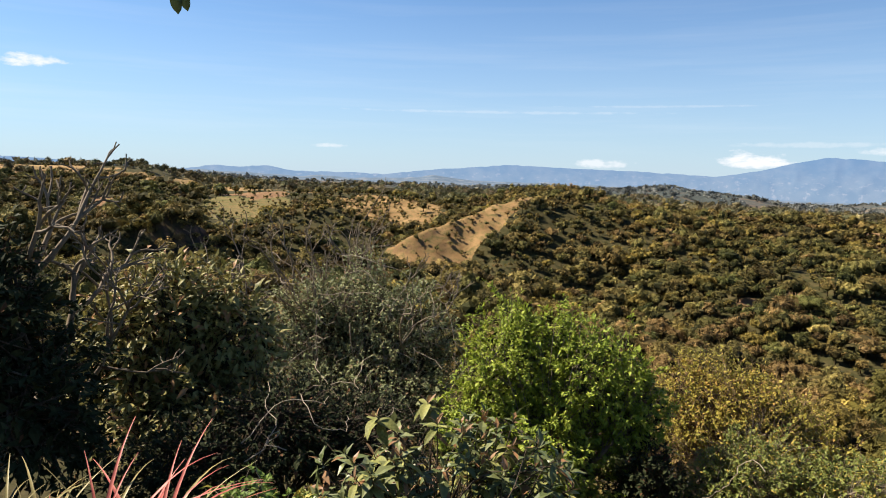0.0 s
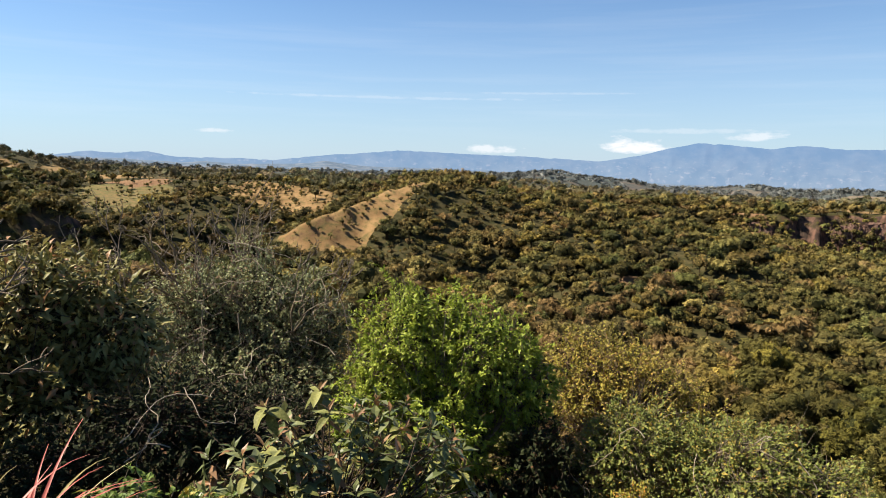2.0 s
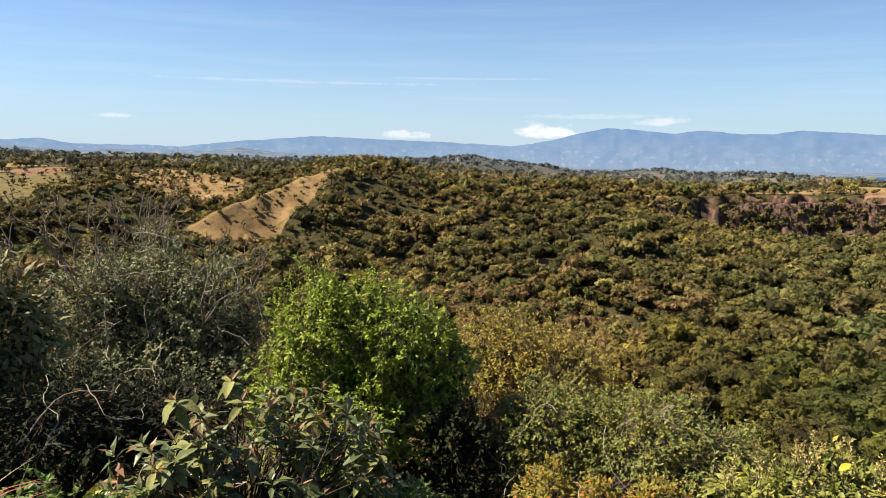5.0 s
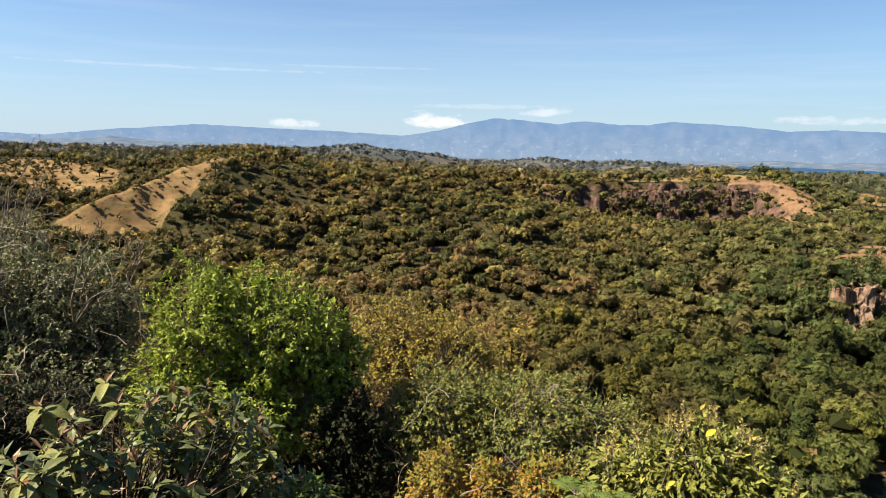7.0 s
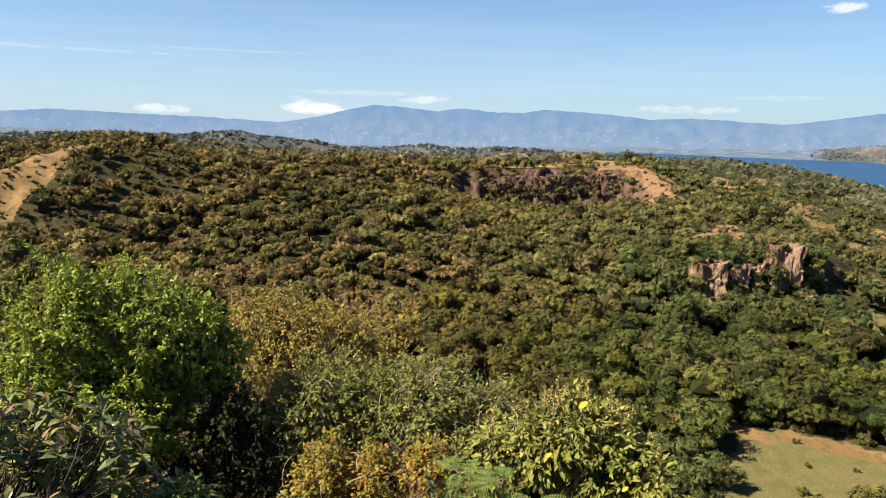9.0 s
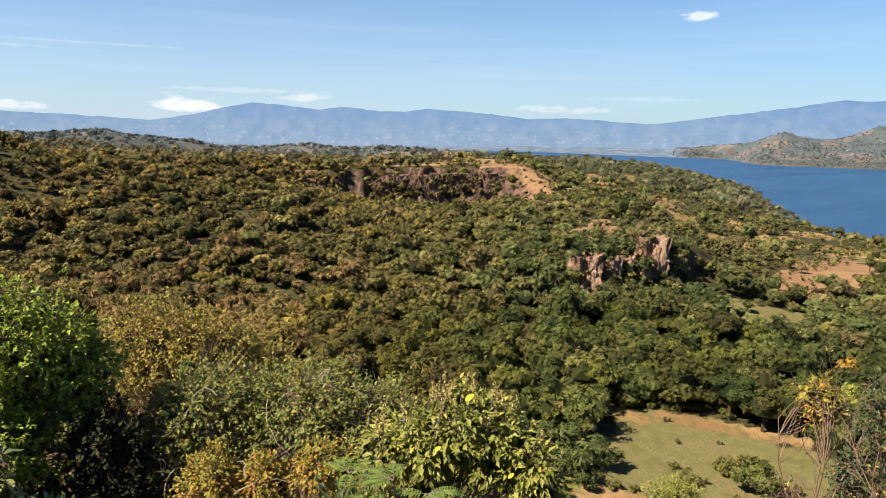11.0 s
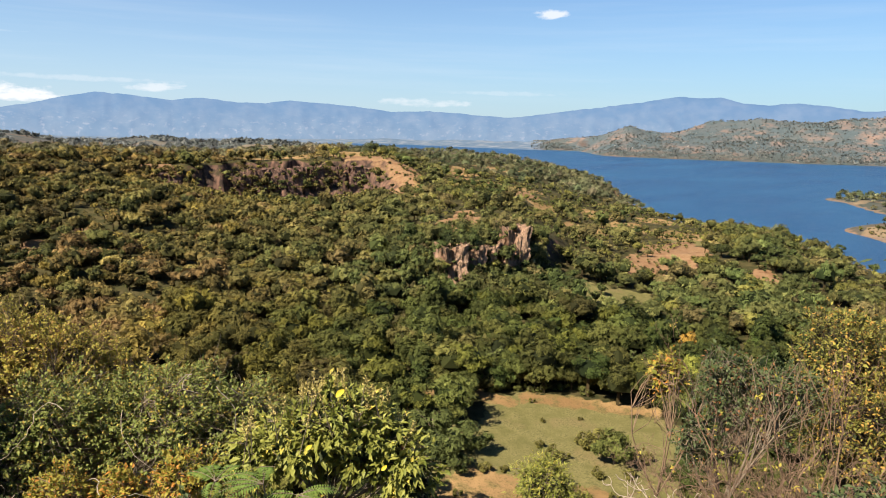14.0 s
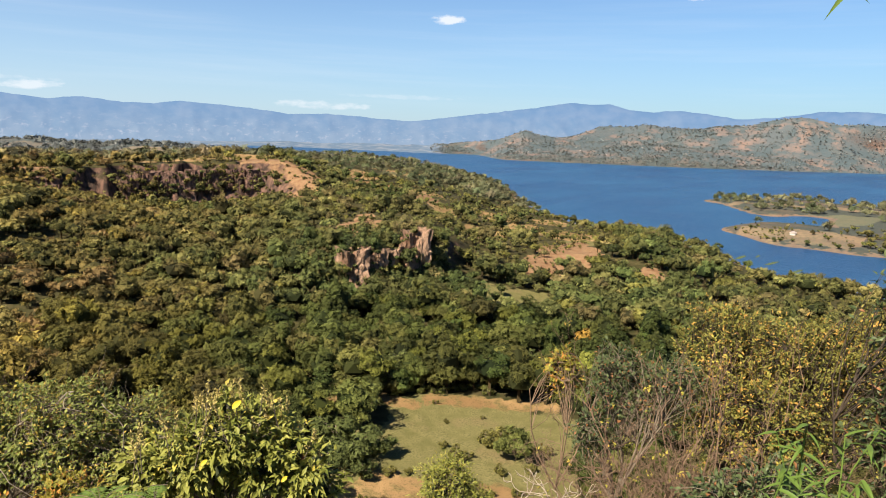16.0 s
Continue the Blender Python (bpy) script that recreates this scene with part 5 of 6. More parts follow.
def feather_plant(place, tips, seed):
    """A young tree with large feathered leaves."""
    root = thing("feather_leaved_sapling", place, "sapling with drooping feathered green leaves", "plant")
    g = np.random.default_rng(seed)
    at = np.array(place)
    for b, r, el in tips:
        start = np.array(up_to(b, r, el)) - at
        part("stem", tubes("stem", [(bend(np.array([0, 0, -0.1]), start, 0, g, 5), np.linspace(0.012, 0.006, 5))], 5), BARK, root)
        for k in range(6):
            turn = g.uniform(0, 2 * np.pi)
            out = np.array([math.cos(turn), math.sin(turn), 0.35])
            s = np.linspace(0, 1, 16)
            spine = start + out * (s * 0.36)[:, None] + np.array([0, 0, -1.0]) * (s ** 2 * 0.16)[:, None]
            side = unit(np.cross(out, [0, 0, 1.0]))
            P = np.repeat(spine[2:], 2, 0)
            sgn = np.tile([1, -1], 14)[:, None]
            D = side * sgn + out * 0.35 + np.array([0, 0, -0.15])
            size = np.repeat(0.075 * np.sin(np.pi * np.clip(s[2:] * 0.85 + 0.15, 0, 1)) + 0.012, 2)
            frond = part("frond", leaves("frond", P, D, np.tile([0, 0, 1.0], (28, 1)) + g.normal(0, 0.2, (28, 3)), size, size * 0.26), LIME, root)
            frond["kind"] = "stuff"
            part("leaf_stalk", tubes("leaf_stalk", [(spine, np.linspace(0.004, 0.0015, 16))], 3), BARK, frond)
    return root


feather_plant(spot(33.5, 5.6), [(29.5, 5.7, -28.2), (33.5, 5.5, -28.8), (36.5, 5.5, -29.8), (31.5, 5.2, -31)], 51)

bare_bush("dry_thicket", "thicket of dry brown twigs with a few yellow leaves", "shrub", spot(76.2, 8.6), 14, (0, 0, 1), 1.2, 0.018, 6, BROWN_TWIG, 52, rise=0.12, spreading=0.62, shrink=0.62, width=0.34, kids=(2, 3), sides=3, crook=0.22,
          blossom=((0.045, 0.6), YELLOWISH, 0.012))
bare_bush("dry_thicket", "tall dry brown twigs rising over the thicket", "shrub", spot(76.6, 9.6), 7, (0, 0, 1), 1.8, 0.020, 5, BROWN_TWIG, 53, rise=0.35, spreading=0.32, shrink=0.6, width=0.3, kids=(2, 2), sides=3,
          blossom=((0.045, 0.6), YELLOWISH, 0.06))
bare_bush("pale_dead_bush", "bleached dead bush with pale crooked branches", "shrub", spot(67, 7.4), 3, (0.1, -0.1, 1), 0.75, 0.018, 4, PALE_TWIG, 54, rise=0.05, spreading=0.55, shrink=0.62, width=0.6)
shrub("yellow_leaved_sapling", "thin sapling with clustered yellow leaves beside the pasture", "tree", spot(66.8, 13.5),
      [lobe(66.6, 13.5, -18.9, 0.34, 0.42)], 110, 9, (0.085, 0.5), ORANGE, DRY_TWIG, 55, stem=0.03)
shrub("olive_shrub", "green shrub standing behind the dry thicket", "shrub", spot(71.5, 11.0), [lobe(71.5, 11.0, -19.0, 0.65, 0.6), lobe(75.5, 11.2, -19.5, 0.7, 0.7), lobe(69.5, 10.8, -23.5, 0.45, 0.5)], 700, 12, (0.05, 0.5), DARKLEAF, BARK, 56, stem=0.04)
shrub("yellowing_shrub", "tall shrub with sparse olive and yellow leaves", "shrub", spot(80, 12.5),
      [lobe(78.6, 12.5, -15.6, 0.85, 0.9), lobe(82.5, 12.6, -16.2, 0.9, 0.95), lobe(86.5, 12.4, -16.0, 0.95, 1.0), lobe(91, 12.2, -15.5, 1.1, 1.2), lobe(82.0, 11.6, -20.5, 1.6, 0.8)],
      2200, 18, (0.054, 0.50), AUTUMN, DARK_BARK, 57, stem=0.06, bare=24, twig=0.003)
shrub("shaded_shrub", "dark green shrub at the edge of the slope", "shrub", spot(91.5, 10.0), [lobe(91.5, 10.0, -11.8, 0.62, 1.0), lobe(93, 9.6, -19, 0.9, 1.0)], 420, 10, (0.09, 0.42), DARKLEAF, DARK_BARK, 58, stem=0.05)
shrub("low_bush", "low bush with fresh green leaves below the dry thicket", "shrub", spot(83.0, 6.2),
      [lobe(81.0, 6.2, -27.0, 0.36, 0.30), lobe(85.5, 6.2, -25.6, 0.45, 0.4)], 300, 9, (0.06, 0.42), DARKLEAF, BARK, 59, stem=0.015, twig=0.003)
shrub("round_bush", "rounded yellow-green bush on the slope above the pasture", "shrub", spot(57.2, 13.5), [lobe(57.2, 13.5, -28.6, 0.72, 0.72), lobe(60.0, 13.4, -30.2, 0.5, 0.5)], 700, 14, (0.075, 0.26), WEED, BARK, 60, stem=0.04)


def bamboo(place, shoots, seed):
    """Leafy shoots with long narrow leaves, each leaf a part."""
    root = thing("narrow_leaved_shoots", place, "fresh shoots with long narrow bright-green leaves", "plant")
    g = np.random.default_rng(seed)
    at = np.array(place)
    kinds = [blade_mesh("leaf", 1.0, 0.12, a, seed) for a in (0.4, 0.8, 1.2)]
    for b, r, el in shoots:
        tip = np.array(up_to(b, r, el)) - at
        path = bend(np.array([g.normal(0, 0.05), g.normal(0, 0.05), -0.1]), tip, 0.1, g, 6, 0.05)
        part("shoot", tubes("shoot", [(path, np.linspace(0.010, 0.004, 6))], 5), LIME, root)
        axis = unit(path[-1] - path[-2])
        for k in range(22):
            out = unit(np.cross(axis, g.normal(size=3)))
            point = unit(out + axis * g.uniform(-0.1, 0.8) + np.array([0, 0, -0.1]))
            ob = part("leaf", kinds[k % 3], LIME, root)
            ob.matrix_basis = turned(Vector(tip - axis * 0.05 * k * g.uniform(0.3, 1)), point, unit(np.array([0, 0, 1.0]) + g.normal(0, 0.3, 3))) @ Matrix.Scale(0.18 * g.uniform(0.7, 1.25), 4)
    return root


bamboo(spot(87, 4.4), [(84.5, 4.5, -20.8), (86.5, 4.4, -19.8), (89, 4.3, -20.0), (91, 4.4, -19.0), (85.5, 4.2, -23.5), (88, 4.1, -23.0), (90.5, 4.0, -22.5), (83.5, 4.4, -26.0), (87, 4.0, -26.5), (81.5, 4.3, -28.5), (84.5, 4.0, -29)], 61)


def overhang(place, way_points, leaf_at, mat, label, seed, narrow):
    """A tree beside the viewpoint of which only the end of one drooping twig is seen."""
    root = thing("overhanging_tree", place, label, "tree")
    g = np.random.default_rng(seed)
    at = np.array(place)
    pts = np.array([[0, 0, -0.2]] + [np.array(p) - at for p in way_points])
    s = np.linspace(0, len(pts) - 1, 24)
    path = np.stack([np.interp(s, np.arange(len(pts)), pts[:, k]) for k in range(3)], -1)
    part("trunk", tubes("trunk", [(path, np.linspace(0.06, 0.003, 24))], 6), DARK_BARK, root)
    n = 700
    head = pts[1] + np.array([0, 0, 1.0])
    d = unit(g.normal(size=(n, 3)))
    P = head + d * np.array([0.75, 0.75, 0.6]) * g.uniform(0.35, 1.0, (n, 1)) ** 0.5
    part("foliage", leaves("foliage", P, unit(d + g.normal(0, 0.6, (n, 3)) + np.array([0, 0, -0.4])), unit(d * 0.5 + g.normal(0, 0.4, (n, 3)) + np.array([0, 0, 0.8])), np.full(n, 0.13), np.full(n, 0.05)), mat, root)["kind"] = "stuff"
    for k in range(5):
        part("limb", tubes("limb", [(bend(pts[1] - np.array([0, 0, 0.3]), head + unit(g.normal(size=3) + np.array([0, 0, 0.6])) * 0.55, 0.05, g, 5), np.linspace(0.022, 0.006, 5))], 5), DARK_BARK, root)
    for k, (b, r, el, size, point) in enumerate(leaf_at):
        me = blade_mesh("leaf", 1.0, 0.12, 0.5, seed + k) if narrow else broad_leaf_mesh("leaf", 1.0, 0.55, 0.2, seed + k)
        ob = part("leaf", me, mat, root)
        ob.matrix_basis = turned(Vector(np.array(up_to(b, r, el)) - at), point, (-0.9, -0.2, 0.5) if narrow else (0.2, -0.8, 0.4)) @ Matrix.Scale(size, 4)
    return root


# added out of view only to cast shade on the left of the slope
shrub("unseen_shade_tree", "unseen leafy tree added beside the viewpoint to shade the slope", "tree", spot(-66, 9.0), [(spot(-59, 9.6, 92.6), (1.5, 1.3, 1.7)), (spot(-52, 9.6, 91.6), (1.1, 1.0, 1.3)), (spot(-66, 9.8, 92.0), (1.5, 1.2, 1.5))], 900, 10, (0.16, 0.45), DARKLEAF, DARK_BARK, 64, stem=0.12)
overhang(spot(-75, 2.6), [spot(-72, 2.6, 93.5), spot(-50, 2.5, 93.6), spot(-33, 2.5, 93.1), spot(-29.6, 2.5, 92.72), spot(-29.3, 2.5, 92.56)],
         [(-29.4, 2.5, 13.0, 0.075, (0.05, 0.0, -1)), (-28.9, 2.5, 12.9, 0.06, (0.25, 0, -1)), (-34, 2.5, 17, 0.09, (0.2, 0, -1))], DARKLEAF, "dark tree whose drooping twig hangs over the viewpoint", 62, False)
overhang(spot(118, 2.4), [spot(115, 2.4, 93.0), spot(101, 2.3, 92.9), spot(90.0, 2.3, 92.47), spot(87.2, 2.3, 92.39)],
         [(87.2, 2.3, 9.7, 0.105, (-0.1, 0.6, -0.75)), (87.2, 2.3, 9.65, 0.085, (-0.1, -0.95, -0.22)), (86.7, 2.3, 9.7, 0.08, (0.1, -0.9, -0.5)), (90.3, 2.3, 10.9, 0.1, (0.3, -0.6, -0.5)), (90.8, 2.3, 11.5, 0.12, (0.3, -0.9, -0.6))], LIME, "slender green shoot hanging over the viewpoint", 63, True)


# low cover on the slope between the larger plants
def slope_cover():
    g = np.random.default_rng(71)
    kinds = [("undergrowth", "tangled olive undergrowth on the steep slope", OLIVE), ("undergrowth", "dark green undergrowth on the steep slope", DARKLEAF), ("undergrowth", "yellowing undergrowth on the steep slope", YELLOWISH)]
    made = []
    for k, (name, label, mat) in enumerate(kinds):
        p = Vector((0, 0, 0))
        made.append(shrub(name, label, "shrub", p, [((0, 0, 0.9), (1.1, 1.1, 0.9)), ((0.7, 0.3, 0.7), (0.8, 0.8, 0.7))], 60, 12, (0.17, 0.45), mat, BARK, 72 + k, stem=0.03, group="undergrowth on the slope"))
    used = [False] * 3
    spots = [(g.uniform(-48, 95), g.uniform(8, 26)) for k in range(40)] + [(g.uniform(-14, 95), g.uniform(5.2, 8)) for k in range(16)]
    for b, r in spots:
        i = int(g.integers(3))
        scale = g.uniform(0.6, 1.1) * np.clip(r / 14, 0.35, 1.4)
        top = 1.8 * scale
        limit = EYE + r * math.tan(radians(np.interp(b, [-50, -20, -5, 5, 12, 30, 45, 50, 62, 66, 80, 95], [-14, -20, -22, -25, -20, -26, -28, -32, -32, -24, -21, -20])))
        z = ground_z(b, r)
        if z + top > limit:
            scale *= max((limit - z) / top, 0)
        if scale < 0.25:
            continue
        m = Matrix.Translation(spot(b, r)) @ Matrix.Rotation(g.uniform(0, 6.28), 4, "Z")
        ob = made[i] if not used[i] else copy_thing(made[i], m)
        used[i] = True
        ob.matrix_basis = m @ Matrix.Scale(scale, 4)


slope_cover()


# ---------------------------------------------------------------- pasture trees
def pasture_trees():
    g = np.random.default_rng(81)

    def one(seed, width, height, tint, label, name="tree", mat=FOREST):
        root = thing(name, (0, 0, 0), label, "tree")
        crown = woods("crown", "", np.array([[0, 0, 0.0]]), np.array([width]), np.array([height]), 620, 0.085, np.array([tint]), mat, seed, False, 1.0, 1.5)
        for key in ("label", "category", "kind"):
            if key in crown:
                del crown[key]
        crown.parent = root
        gg = np.random.default_rng(seed)
        part("trunk", tubes("trunk", [(bend(np.array([0, 0, -0.4]), np.array([0.1, 0, height * 0.6]), 0, gg, 6), np.linspace(width * 0.03, width * 0.015, 6))], 7), BARK, root)
        for k in range(5):
            end = np.array([0, 0, height * 0.62]) + unit(gg.normal(size=3) + np.array([0, 0, 0.3])) * np.array([width * 0.38, width * 0.38, height * 0.3])
            part("limb", tubes("limb", [(bend(np.array([0.05, 0, height * 0.35]), end, 0.2, gg, 5), np.linspace(width * 0.012, width * 0.004, 5))], 5), BARK, root)
        return root

    def plant(root, first, b, r, scale, turn, sink=0.0):
        m = Matrix.Translation(spot(b, r) - Vector((0, 0, sink * scale))) @ Matrix.Rotation(turn, 4, "Z")
        ob = root if first else copy_thing(root, m)
        ob.matrix_basis = m @ Matrix.Scale(scale, 4)
        return ob
    edge = [one(82, 9, 10.5, (0.75, 0.9, 0.65), "tall green tree at the edge of the pasture"), one(83, 11, 9.5, (0.9, 0.95, 0.7), "wide olive-green tree at the edge of the pasture"),
            one(84, 8, 11.5, (0.6, 0.78, 0.6), "dark green tree at the edge of the pasture")]
    for k in range(26):
        b = 50 + k * 0.98 + g.normal(0, 0.3)
        ob = plant(edge[k % 3], k < 3, b, np.interp(b, [50, 58, 66, 76], [222, 230, 238, 250]) + abs(g.normal(0, 6)), g.uniform(0.95, 1.45), g.uniform(0, 6.28), 1.5)
        tagged(ob, group="trees along the pasture")
    hem = one(91, 6.0, 4.6, (0.72, 0.88, 0.58), "low green thicket along the edge of the pasture", "bush")
    for k in range(34):
        b = 49.5 + k * 0.72 + g.normal(0, 0.2)
        ob = plant(hem, k == 0, b, np.interp(b, [50, 58, 66, 76], [221, 227, 234, 246]) + g.normal(0, 2.0), g.uniform(0.55, 1.15), g.uniform(0, 6.28), 1.0)
        tagged(ob, group="bushes along the pasture")
    dark = one(85, 10, 8.5, (0.55, 0.75, 0.55), "dense dark green tree at the corner of the pasture")
    for k, (b, r, s) in enumerate(((48.0, 172, 1.6), (50.0, 177, 1.15), (45.6, 168, 1.45), (49.0, 164, 0.85), (46.5, 184, 1.5), (43.4, 165, 1.2))):
        plant(dark, k == 0, b, r, s, k * 1.3, 1.5)
    bush = one(86, 4.4, 3.6, (1.0, 1.05, 0.7), "round green bush standing in the pasture", "bush")
    for k, (b, r, s) in enumerate(((51.3, 166, 1.0), (59.4, 204, 0.45), (57.3, 176, 1.5), (56.0, 183, 0.8), (58.6, 150, 1.1), (54.6, 158, 0.8), (60.4, 158, 0.7), (52.4, 150, 0.9), (56.2, 200, 0.5), (63.8, 172, 1.0), (62.8, 160, 0.8), (61.2, 170, 1.0), (53.0, 167, 0.7), (49.0, 153, 0.7), (47.0, 150, 0.5), (65.0, 182, 1.2), (58.3, 178, 0.8), (59.8, 186, 1.5), (60.8, 189, 1.7), (55.2, 214, 0.6))):
        tagged(plant(bush, k == 0, b, r, s, k * 2.1, 0.75), group="bushes in the pasture")
    shore = one(89, 9, 8, (0.5, 0.7, 0.55), "dark round tree standing at the water's edge")
    for k, (b, r, q) in enumerate(((77.3, 628, 1.0), (76.2, 622, 0.8), (83.4, 700, 0.7), (81.2, 705, 0.5))):
        plant(shore, k == 0, b, r, q, k * 1.1)
    lone = one(90, 12, 11, (0.75, 0.95, 0.62), "feathery green tree standing alone in the pasture")
    plant(lone, True, 62.4, 178, 1.2, 0.4, 2.6)
    gold = one(87, 9.5, 12.5, (2.9, 2.0, 1.0), "tree in orange-yellow leaf at the edge of the wood")
    plant(gold, True, 67.6, 262, 1.1, 0)
    gold_small = one(88, 6, 8, (2.3, 1.6, 0.8), "small yellow-green tree by the pasture")
    plant(gold_small, True, 57.4, 243, 1.0, 0)


pasture_trees()


# ---------------------------------------------------------------- rock outcrop
def buttress(b, r, across, tall, deep, seed, root, turn=0.0, material=None, rough=1.0, top=None, cuts=11):
    """One broken block of the outcrop, with ledges and cracks."""
    bm = bmesh.new()
    bmesh.ops.create_cube(bm, size=1)
    bmesh.ops.subdivide_edges(bm, edges=bm.edges[:], cuts=cuts, use_grid_fill=True)
    for v in bm.verts:
        p = v.co
        q = Vector((p.x * across, p.y * deep, p.z * tall))
        cell = Vector((math.floor(q.x / 3.1 + 0.7 * math.sin(q.z)), math.floor(q.y / 3.1), math.floor(q.z / 5.3)))
        ledge = noise.noise(cell * 0.77 + Vector((seed, seed, 0)))
        big = noise.noise(Vector((q.x * 0.11 + seed, q.y * 0.11, q.z * 0.06)))
        fine = noise.noise(Vector((q.x * 0.5, q.y * 0.5 + seed, q.z * 0.3)))
        out = Vector((p.x, p.y, 0)).normalized()
        crack = abs(noise.noise(Vector((q.x * 0.42 + seed * 3, q.y * 0.42, q.z * 0.16))))
        q += out * (big * 5.0 + ledge * 2.2 + fine * 1.3 - crack * 2.0 + noise.noise(Vector((q.x * 1.3, q.y * 1.3 + seed, q.z * 0.9))) * 0.8) * rough
        taper = 1 - 0.16 * max(p.z + 0.2, 0)
        q.x, q.y = q.x * taper, q.y * taper
        q.z += (fine * 1.5 + ledge * 2.0 + big * 3.0) * (p.z > 0.25) * rough
        v.co = q
    me = bpy.data.meshes.new("buttress")
    bm.to_mesh(me)
    bm.free()
    ob = part("buttress", me, material or ROCK, root)
    place = spot(b, r, top - tall * 0.5) if top else spot(b, r) + Vector((0, 0, tall * 0.22))
    ob.matrix_basis = Matrix.Translation(place - root.location) @ Matrix.Rotation(radians(-b + turn), 4, "Z")
    return ob


outcrop = thing("rock_outcrop", spot(49, 318), "reddish weathered rock outcrop rising from the woods", "rock")
for b, r, across, tall, deep, seed, turn, top in ((47.7, 316, 12, 34, 15, 2, 22, 36), (49.6, 325, 9, 30, 14, 6, 10, 35), (51.0, 330, 8, 26, 12, 5, -10, 34), (52.9, 336, 13, 38, 15, 4, 24, 43)):
    buttress(b, r, across, tall, deep, seed, outcrop, turn, None, 1.0, top, 19)
tagged(belt(19, 480, 296, 372, wooded, 120, 0.17, 6.0, 6.5, "outcrop_scrub", "scrub growing round the foot and on top of the outcrop", b_lo=43.5, b_hi=55.5))

CLIFF_ROCK = plain_material("dark_cliff_rock", (0.028, 0.020, 0.018), (0.25, 0.145, 0.105), 0.42, rough=0.95, bump=1.0, depth=1.6)
cliff = thing("rock_cliff", spot(33, 655), "dark reddish rock cliff below the straw field on the ridge", "rock")
crag = np.random.default_rng(95)
for k in range(20):
    b = 30.9 + k * 0.53 + crag.normal(0, 0.12)
    top = np.interp(b, [29, 30.5, 33, 36, 39, 41.5], [41, 43, 46.5, 48, 51, 48]) + crag.normal(0, 0.9)
    buttress(b, 664 + crag.uniform(-4, 2), crag.uniform(8, 13), 30, 14, 20 + k, cliff, crag.uniform(-20, 20), CLIFF_ROCK, 0.6, top)
for k in range(7):
    b = 24.8 + k * 0.75 + crag.normal(0, 0.2)
    buttress(b, 640 - 3 * k + crag.uniform(-8, 8), crag.uniform(5, 10), 14, 10, 70 + k, cliff, crag.uniform(-25, 25), CLIFF_ROCK, 0.6, ground_z(b, 640 - 3 * k) + crag.uniform(1.5, 4))


def ledge_scrub(count, b_lo, b_hi, face, top, drop, wide, seed, rim=0.05):
    """Bushes rooted on the ledges, the foot and the rim of a rock face."""
    g = np.random.default_rng(seed)
    b = g.uniform(b_lo, b_hi, count)
    low = drop * g.uniform(0, 1, count) ** 0.7 * (g.uniform(0, 1, count) > rim)
    r = np.interp(b, *face) - 0.13 * low + g.normal(0, 0.8, count) + 4 * (low == 0)
    z = np.interp(b, *top) - low - 1.5
    base = np.stack([r * np.sin(np.radians(b)), r * np.cos(np.radians(b)), z], -1)
    size = wide * np.exp(g.normal(0, 0.35, count)) * np.where(low > drop * 0.7, 1.35, 1.0)
    woods("ledge_scrub", "dark scrub rooted on the ledges of the rock face", base, size, size * 0.9, 46, 0.2, tree_tints(base, seed + 1), FOREST, seed + 2)


ledge_scrub(230, 29.5, 42.0, ([29, 42], [655, 655]), ([29, 30.5, 33, 36, 39, 41.5], [44, 47, 52, 54, 55, 51]), 24, 3.4, 401)
ledge_scrub(95, 44.8, 54.2, ([46, 48, 50, 51.5, 54], [310, 311, 315, 322, 333]), ([46, 47.4, 49.2, 50.8, 53, 54], [34, 36.5, 37.5, 36, 42.5, 40]), 24, 3.4, 402, 0.35)


# ---------------------------------------------------------------- lake edge
WATER_WEED = plain_material("water_weed", (0.045, 0.070, 0.025), (0.115, 0.130, 0.045), 0.4, rough=0.8, bump=0.3, depth=0.1)
WALL_PAINT = plain_material("whitewashed_wall", (0.36, 0.33, 0.29), (0.50, 0.47, 0.43), 1.2, rough=0.9, bump=0.1)
ROOF_TIN = plain_material("weathered_tin_roof", (0.30, 0.22, 0.18), (0.50, 0.44, 0.40), 1.5, rough=0.6, bump=0.2)
DOOR_WOOD = plain_material("dark_door_wood", (0.05, 0.035, 0.025), (0.11, 0.08, 0.05), 3.0)


def weed_mat(b, r, long, wide, turn, seed):
    """A ragged floating mat of water weed, a hand's breadth thick."""
    g = np.random.default_rng(seed)
    n = 40
    a = np.linspace(0, 2 * np.pi, n, endpoint=False)
    rag = 0.7 + 0.3 * np.interp(a, np.linspace(0, 2 * np.pi, 14), g.uniform(0, 1, 14)) + 0.12 * g.normal(size=n)
    ring = np.stack([np.cos(a) * long * rag, np.sin(a) * wide * rag, a * 0], -1)
    pts = np.vstack([ring * 1.02 + [0, 0, -0.15], ring + [0, 0, 0.06], [[0, 0, 0.09]]])
    faces = [(i, (i + 1) % n, n + (i + 1) % n) for i in range(n)] + [(i, n + (i + 1) % n, n + i) for i in range(n)] + [(n + i, n + (i + 1) % n, 2 * n) for i in range(n)]
    me = raw_mesh("water_weed", pts, faces)
    me.materials.append(WATER_WEED)
    ob = tagged(new("water_weed", me), "green floating mat of water weed near the shore", "water weed", "water weed mats")
    ob.matrix_basis = Matrix.Translation(spot(b, r, 0.0)) @ Matrix.Rotation(radians(turn), 4, "Z")


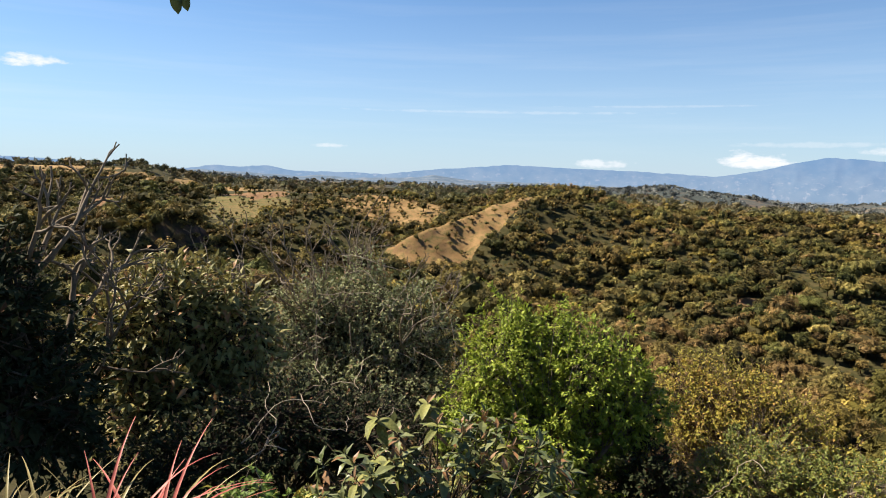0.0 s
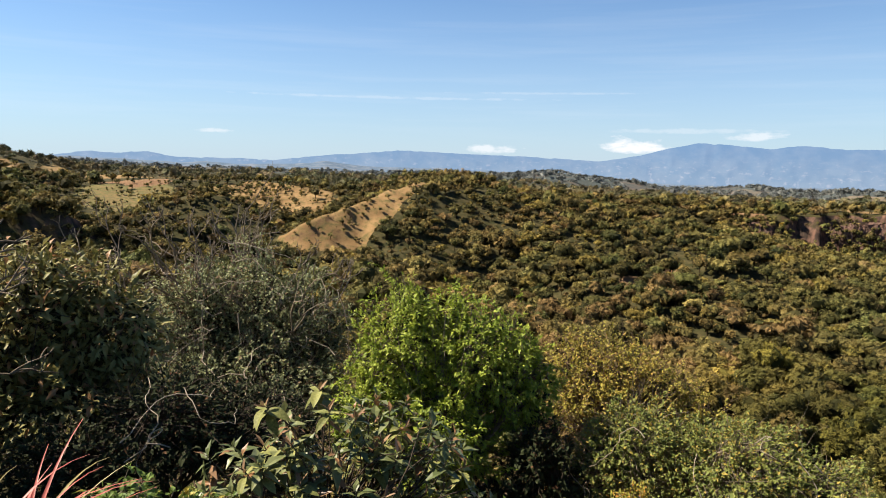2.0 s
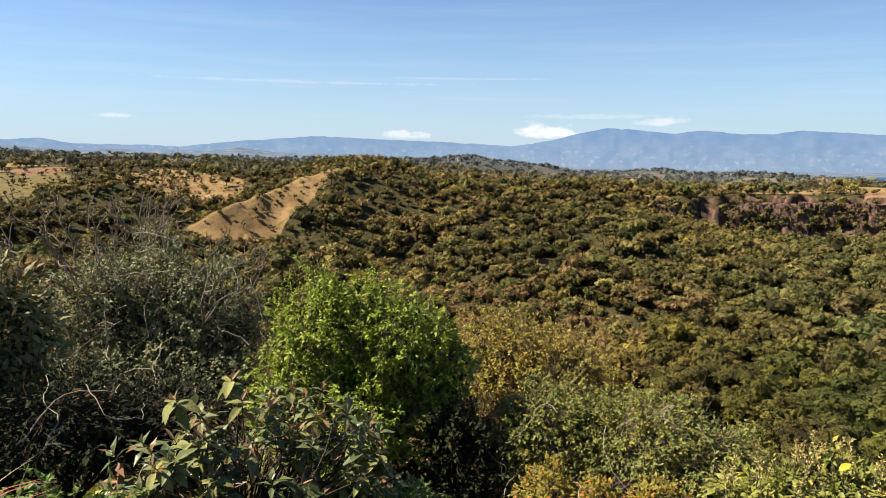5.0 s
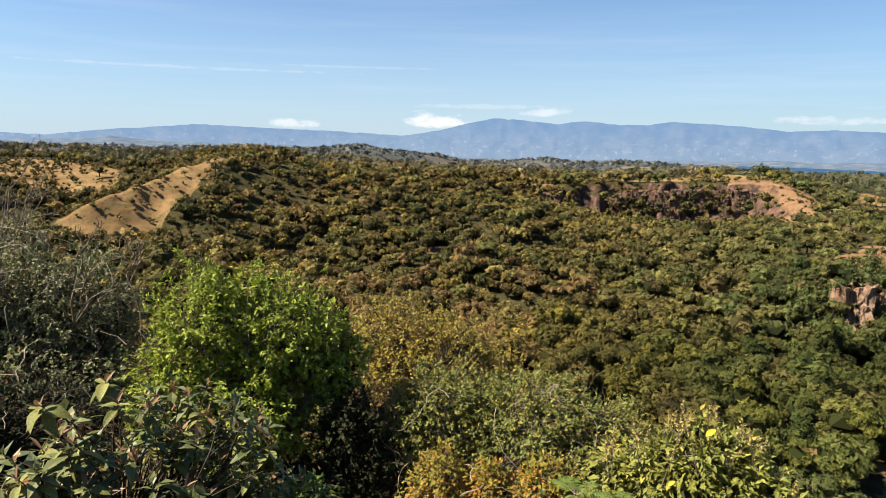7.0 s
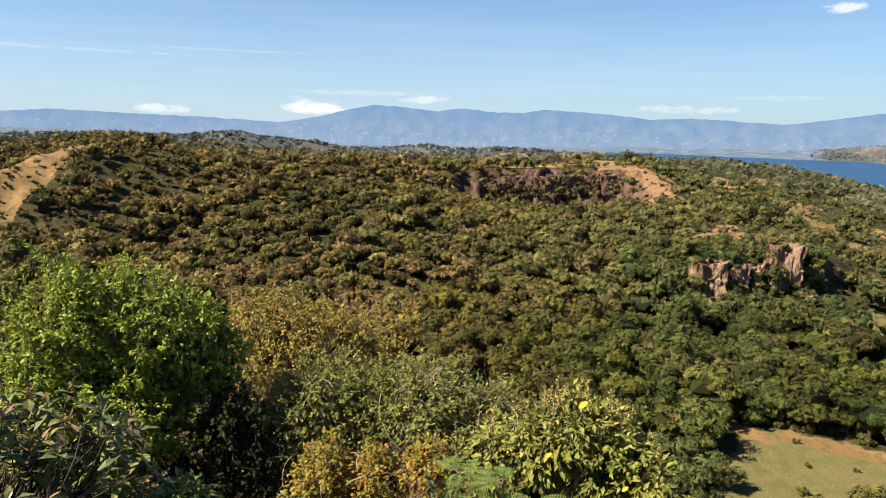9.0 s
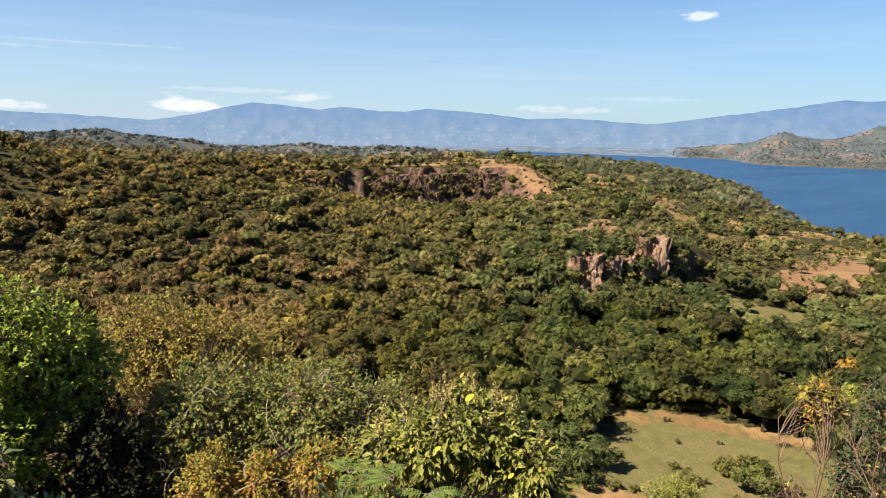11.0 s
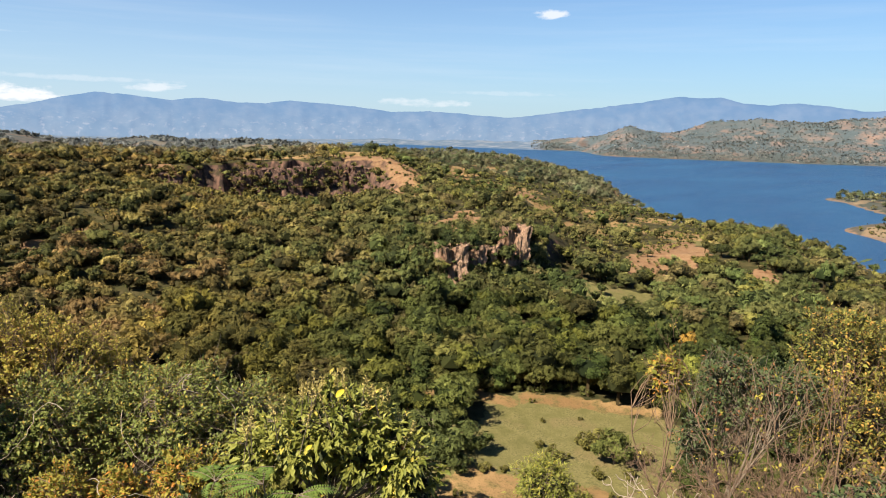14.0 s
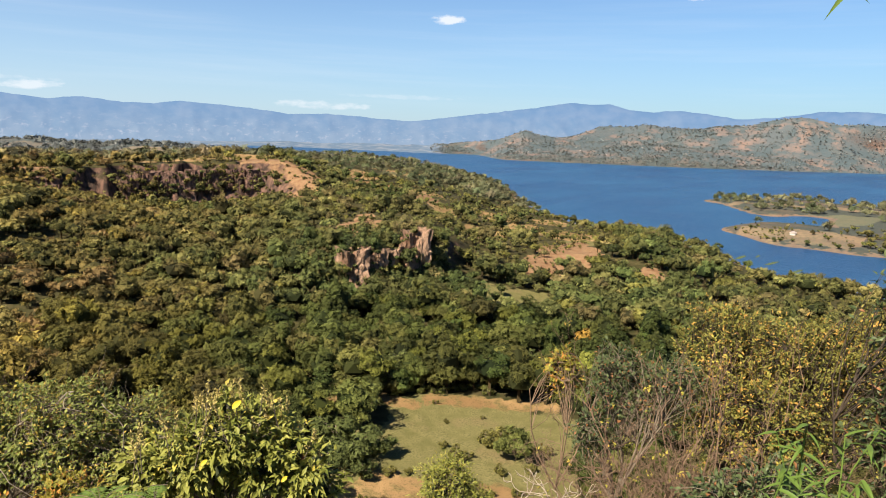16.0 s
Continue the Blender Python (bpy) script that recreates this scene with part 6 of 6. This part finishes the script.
for b, r, long, wide, turn, seed in ((70.0, 716, 14, 6, 10, 1), (72.2, 706, 16, 6, 14, 2), (74.0, 690, 12, 4, 5, 3), (79.0, 600, 16, 4, -5, 4), (81.2, 585, 18, 4, -12, 5), (83.0, 560, 14, 3.5, -10, 6), (80.2, 615, 9, 2.5, 0, 7), (85.0, 530, 12, 4, -8, 8)):
    weed_mat(b, r, long * 0.9, wide * 0.55, turn, seed)


def box(x0, x1, y0, y1, z0, z1):
    p = [(x, y, z) for z in (z0, z1) for y in (y0, y1) for x in (x0, x1)]
    return p, [(0, 2, 3, 1), (4, 5, 7, 6), (0, 1, 5, 4), (2, 6, 7, 3), (0, 4, 6, 2), (1, 3, 7, 5)]


def build_house():
    """A small village house with a pitched tin roof."""
    root = thing("house", (0, 0, 0), "small whitewashed house with a tin roof by the lake", "house", "houses by the lake")
    part("wall", raw_mesh("wall", *box(-5, 5, -3.5, 3.5, -0.8, 3.0)), WALL_PAINT, root)
    pts = [(-5.6, -4.2, 2.9), (5.6, -4.2, 2.9), (5.6, 4.2, 2.9), (-5.6, 4.2, 2.9), (-5.6, 0, 4.9), (5.6, 0, 4.9)]
    bm = bmesh.new()
    v = [bm.verts.new(p) for p in pts]
    for f in ((0, 1, 5, 4), (2, 3, 4, 5), (1, 2, 5), (3, 0, 4), (3, 2, 1, 0)):
        bm.faces.new([v[i] for i in f])
    me = bpy.data.meshes.new("roof")
    bm.to_mesh(me)
    bm.free()
    part("roof", me, ROOF_TIN, root)
    part("door", raw_mesh("door", *box(-0.5, 0.5, -3.56, -3.44, -0.2, 2.0)), DOOR_WOOD, root)
    for x in (-3, 3):
        part("window", raw_mesh("window", *box(x - 0.6, x + 0.6, -3.55, -3.44, 0.9, 2.0)), DOOR_WOOD, root)
    return root


def village():
    g = np.random.default_rng(99)
    house = build_house()
    first = True
    for b, r in [(82.4, 742), (63.5, 2560), (66.2, 2690), (68.2, 2620), (71.0, 2740), (74.3, 2640), (79.0, 2790), (62.0, 2650)]:
        z = max(ground_z(b, r), 0.6)
        m = Matrix.Translation(spot(b, r, z)) @ Matrix.Rotation(g.uniform(0, 6.28), 4, "Z")
        ob = house if first else copy_thing(house, m)
        ob.matrix_basis = m @ Matrix.Scale(0.7, 4)
        first = False


village()
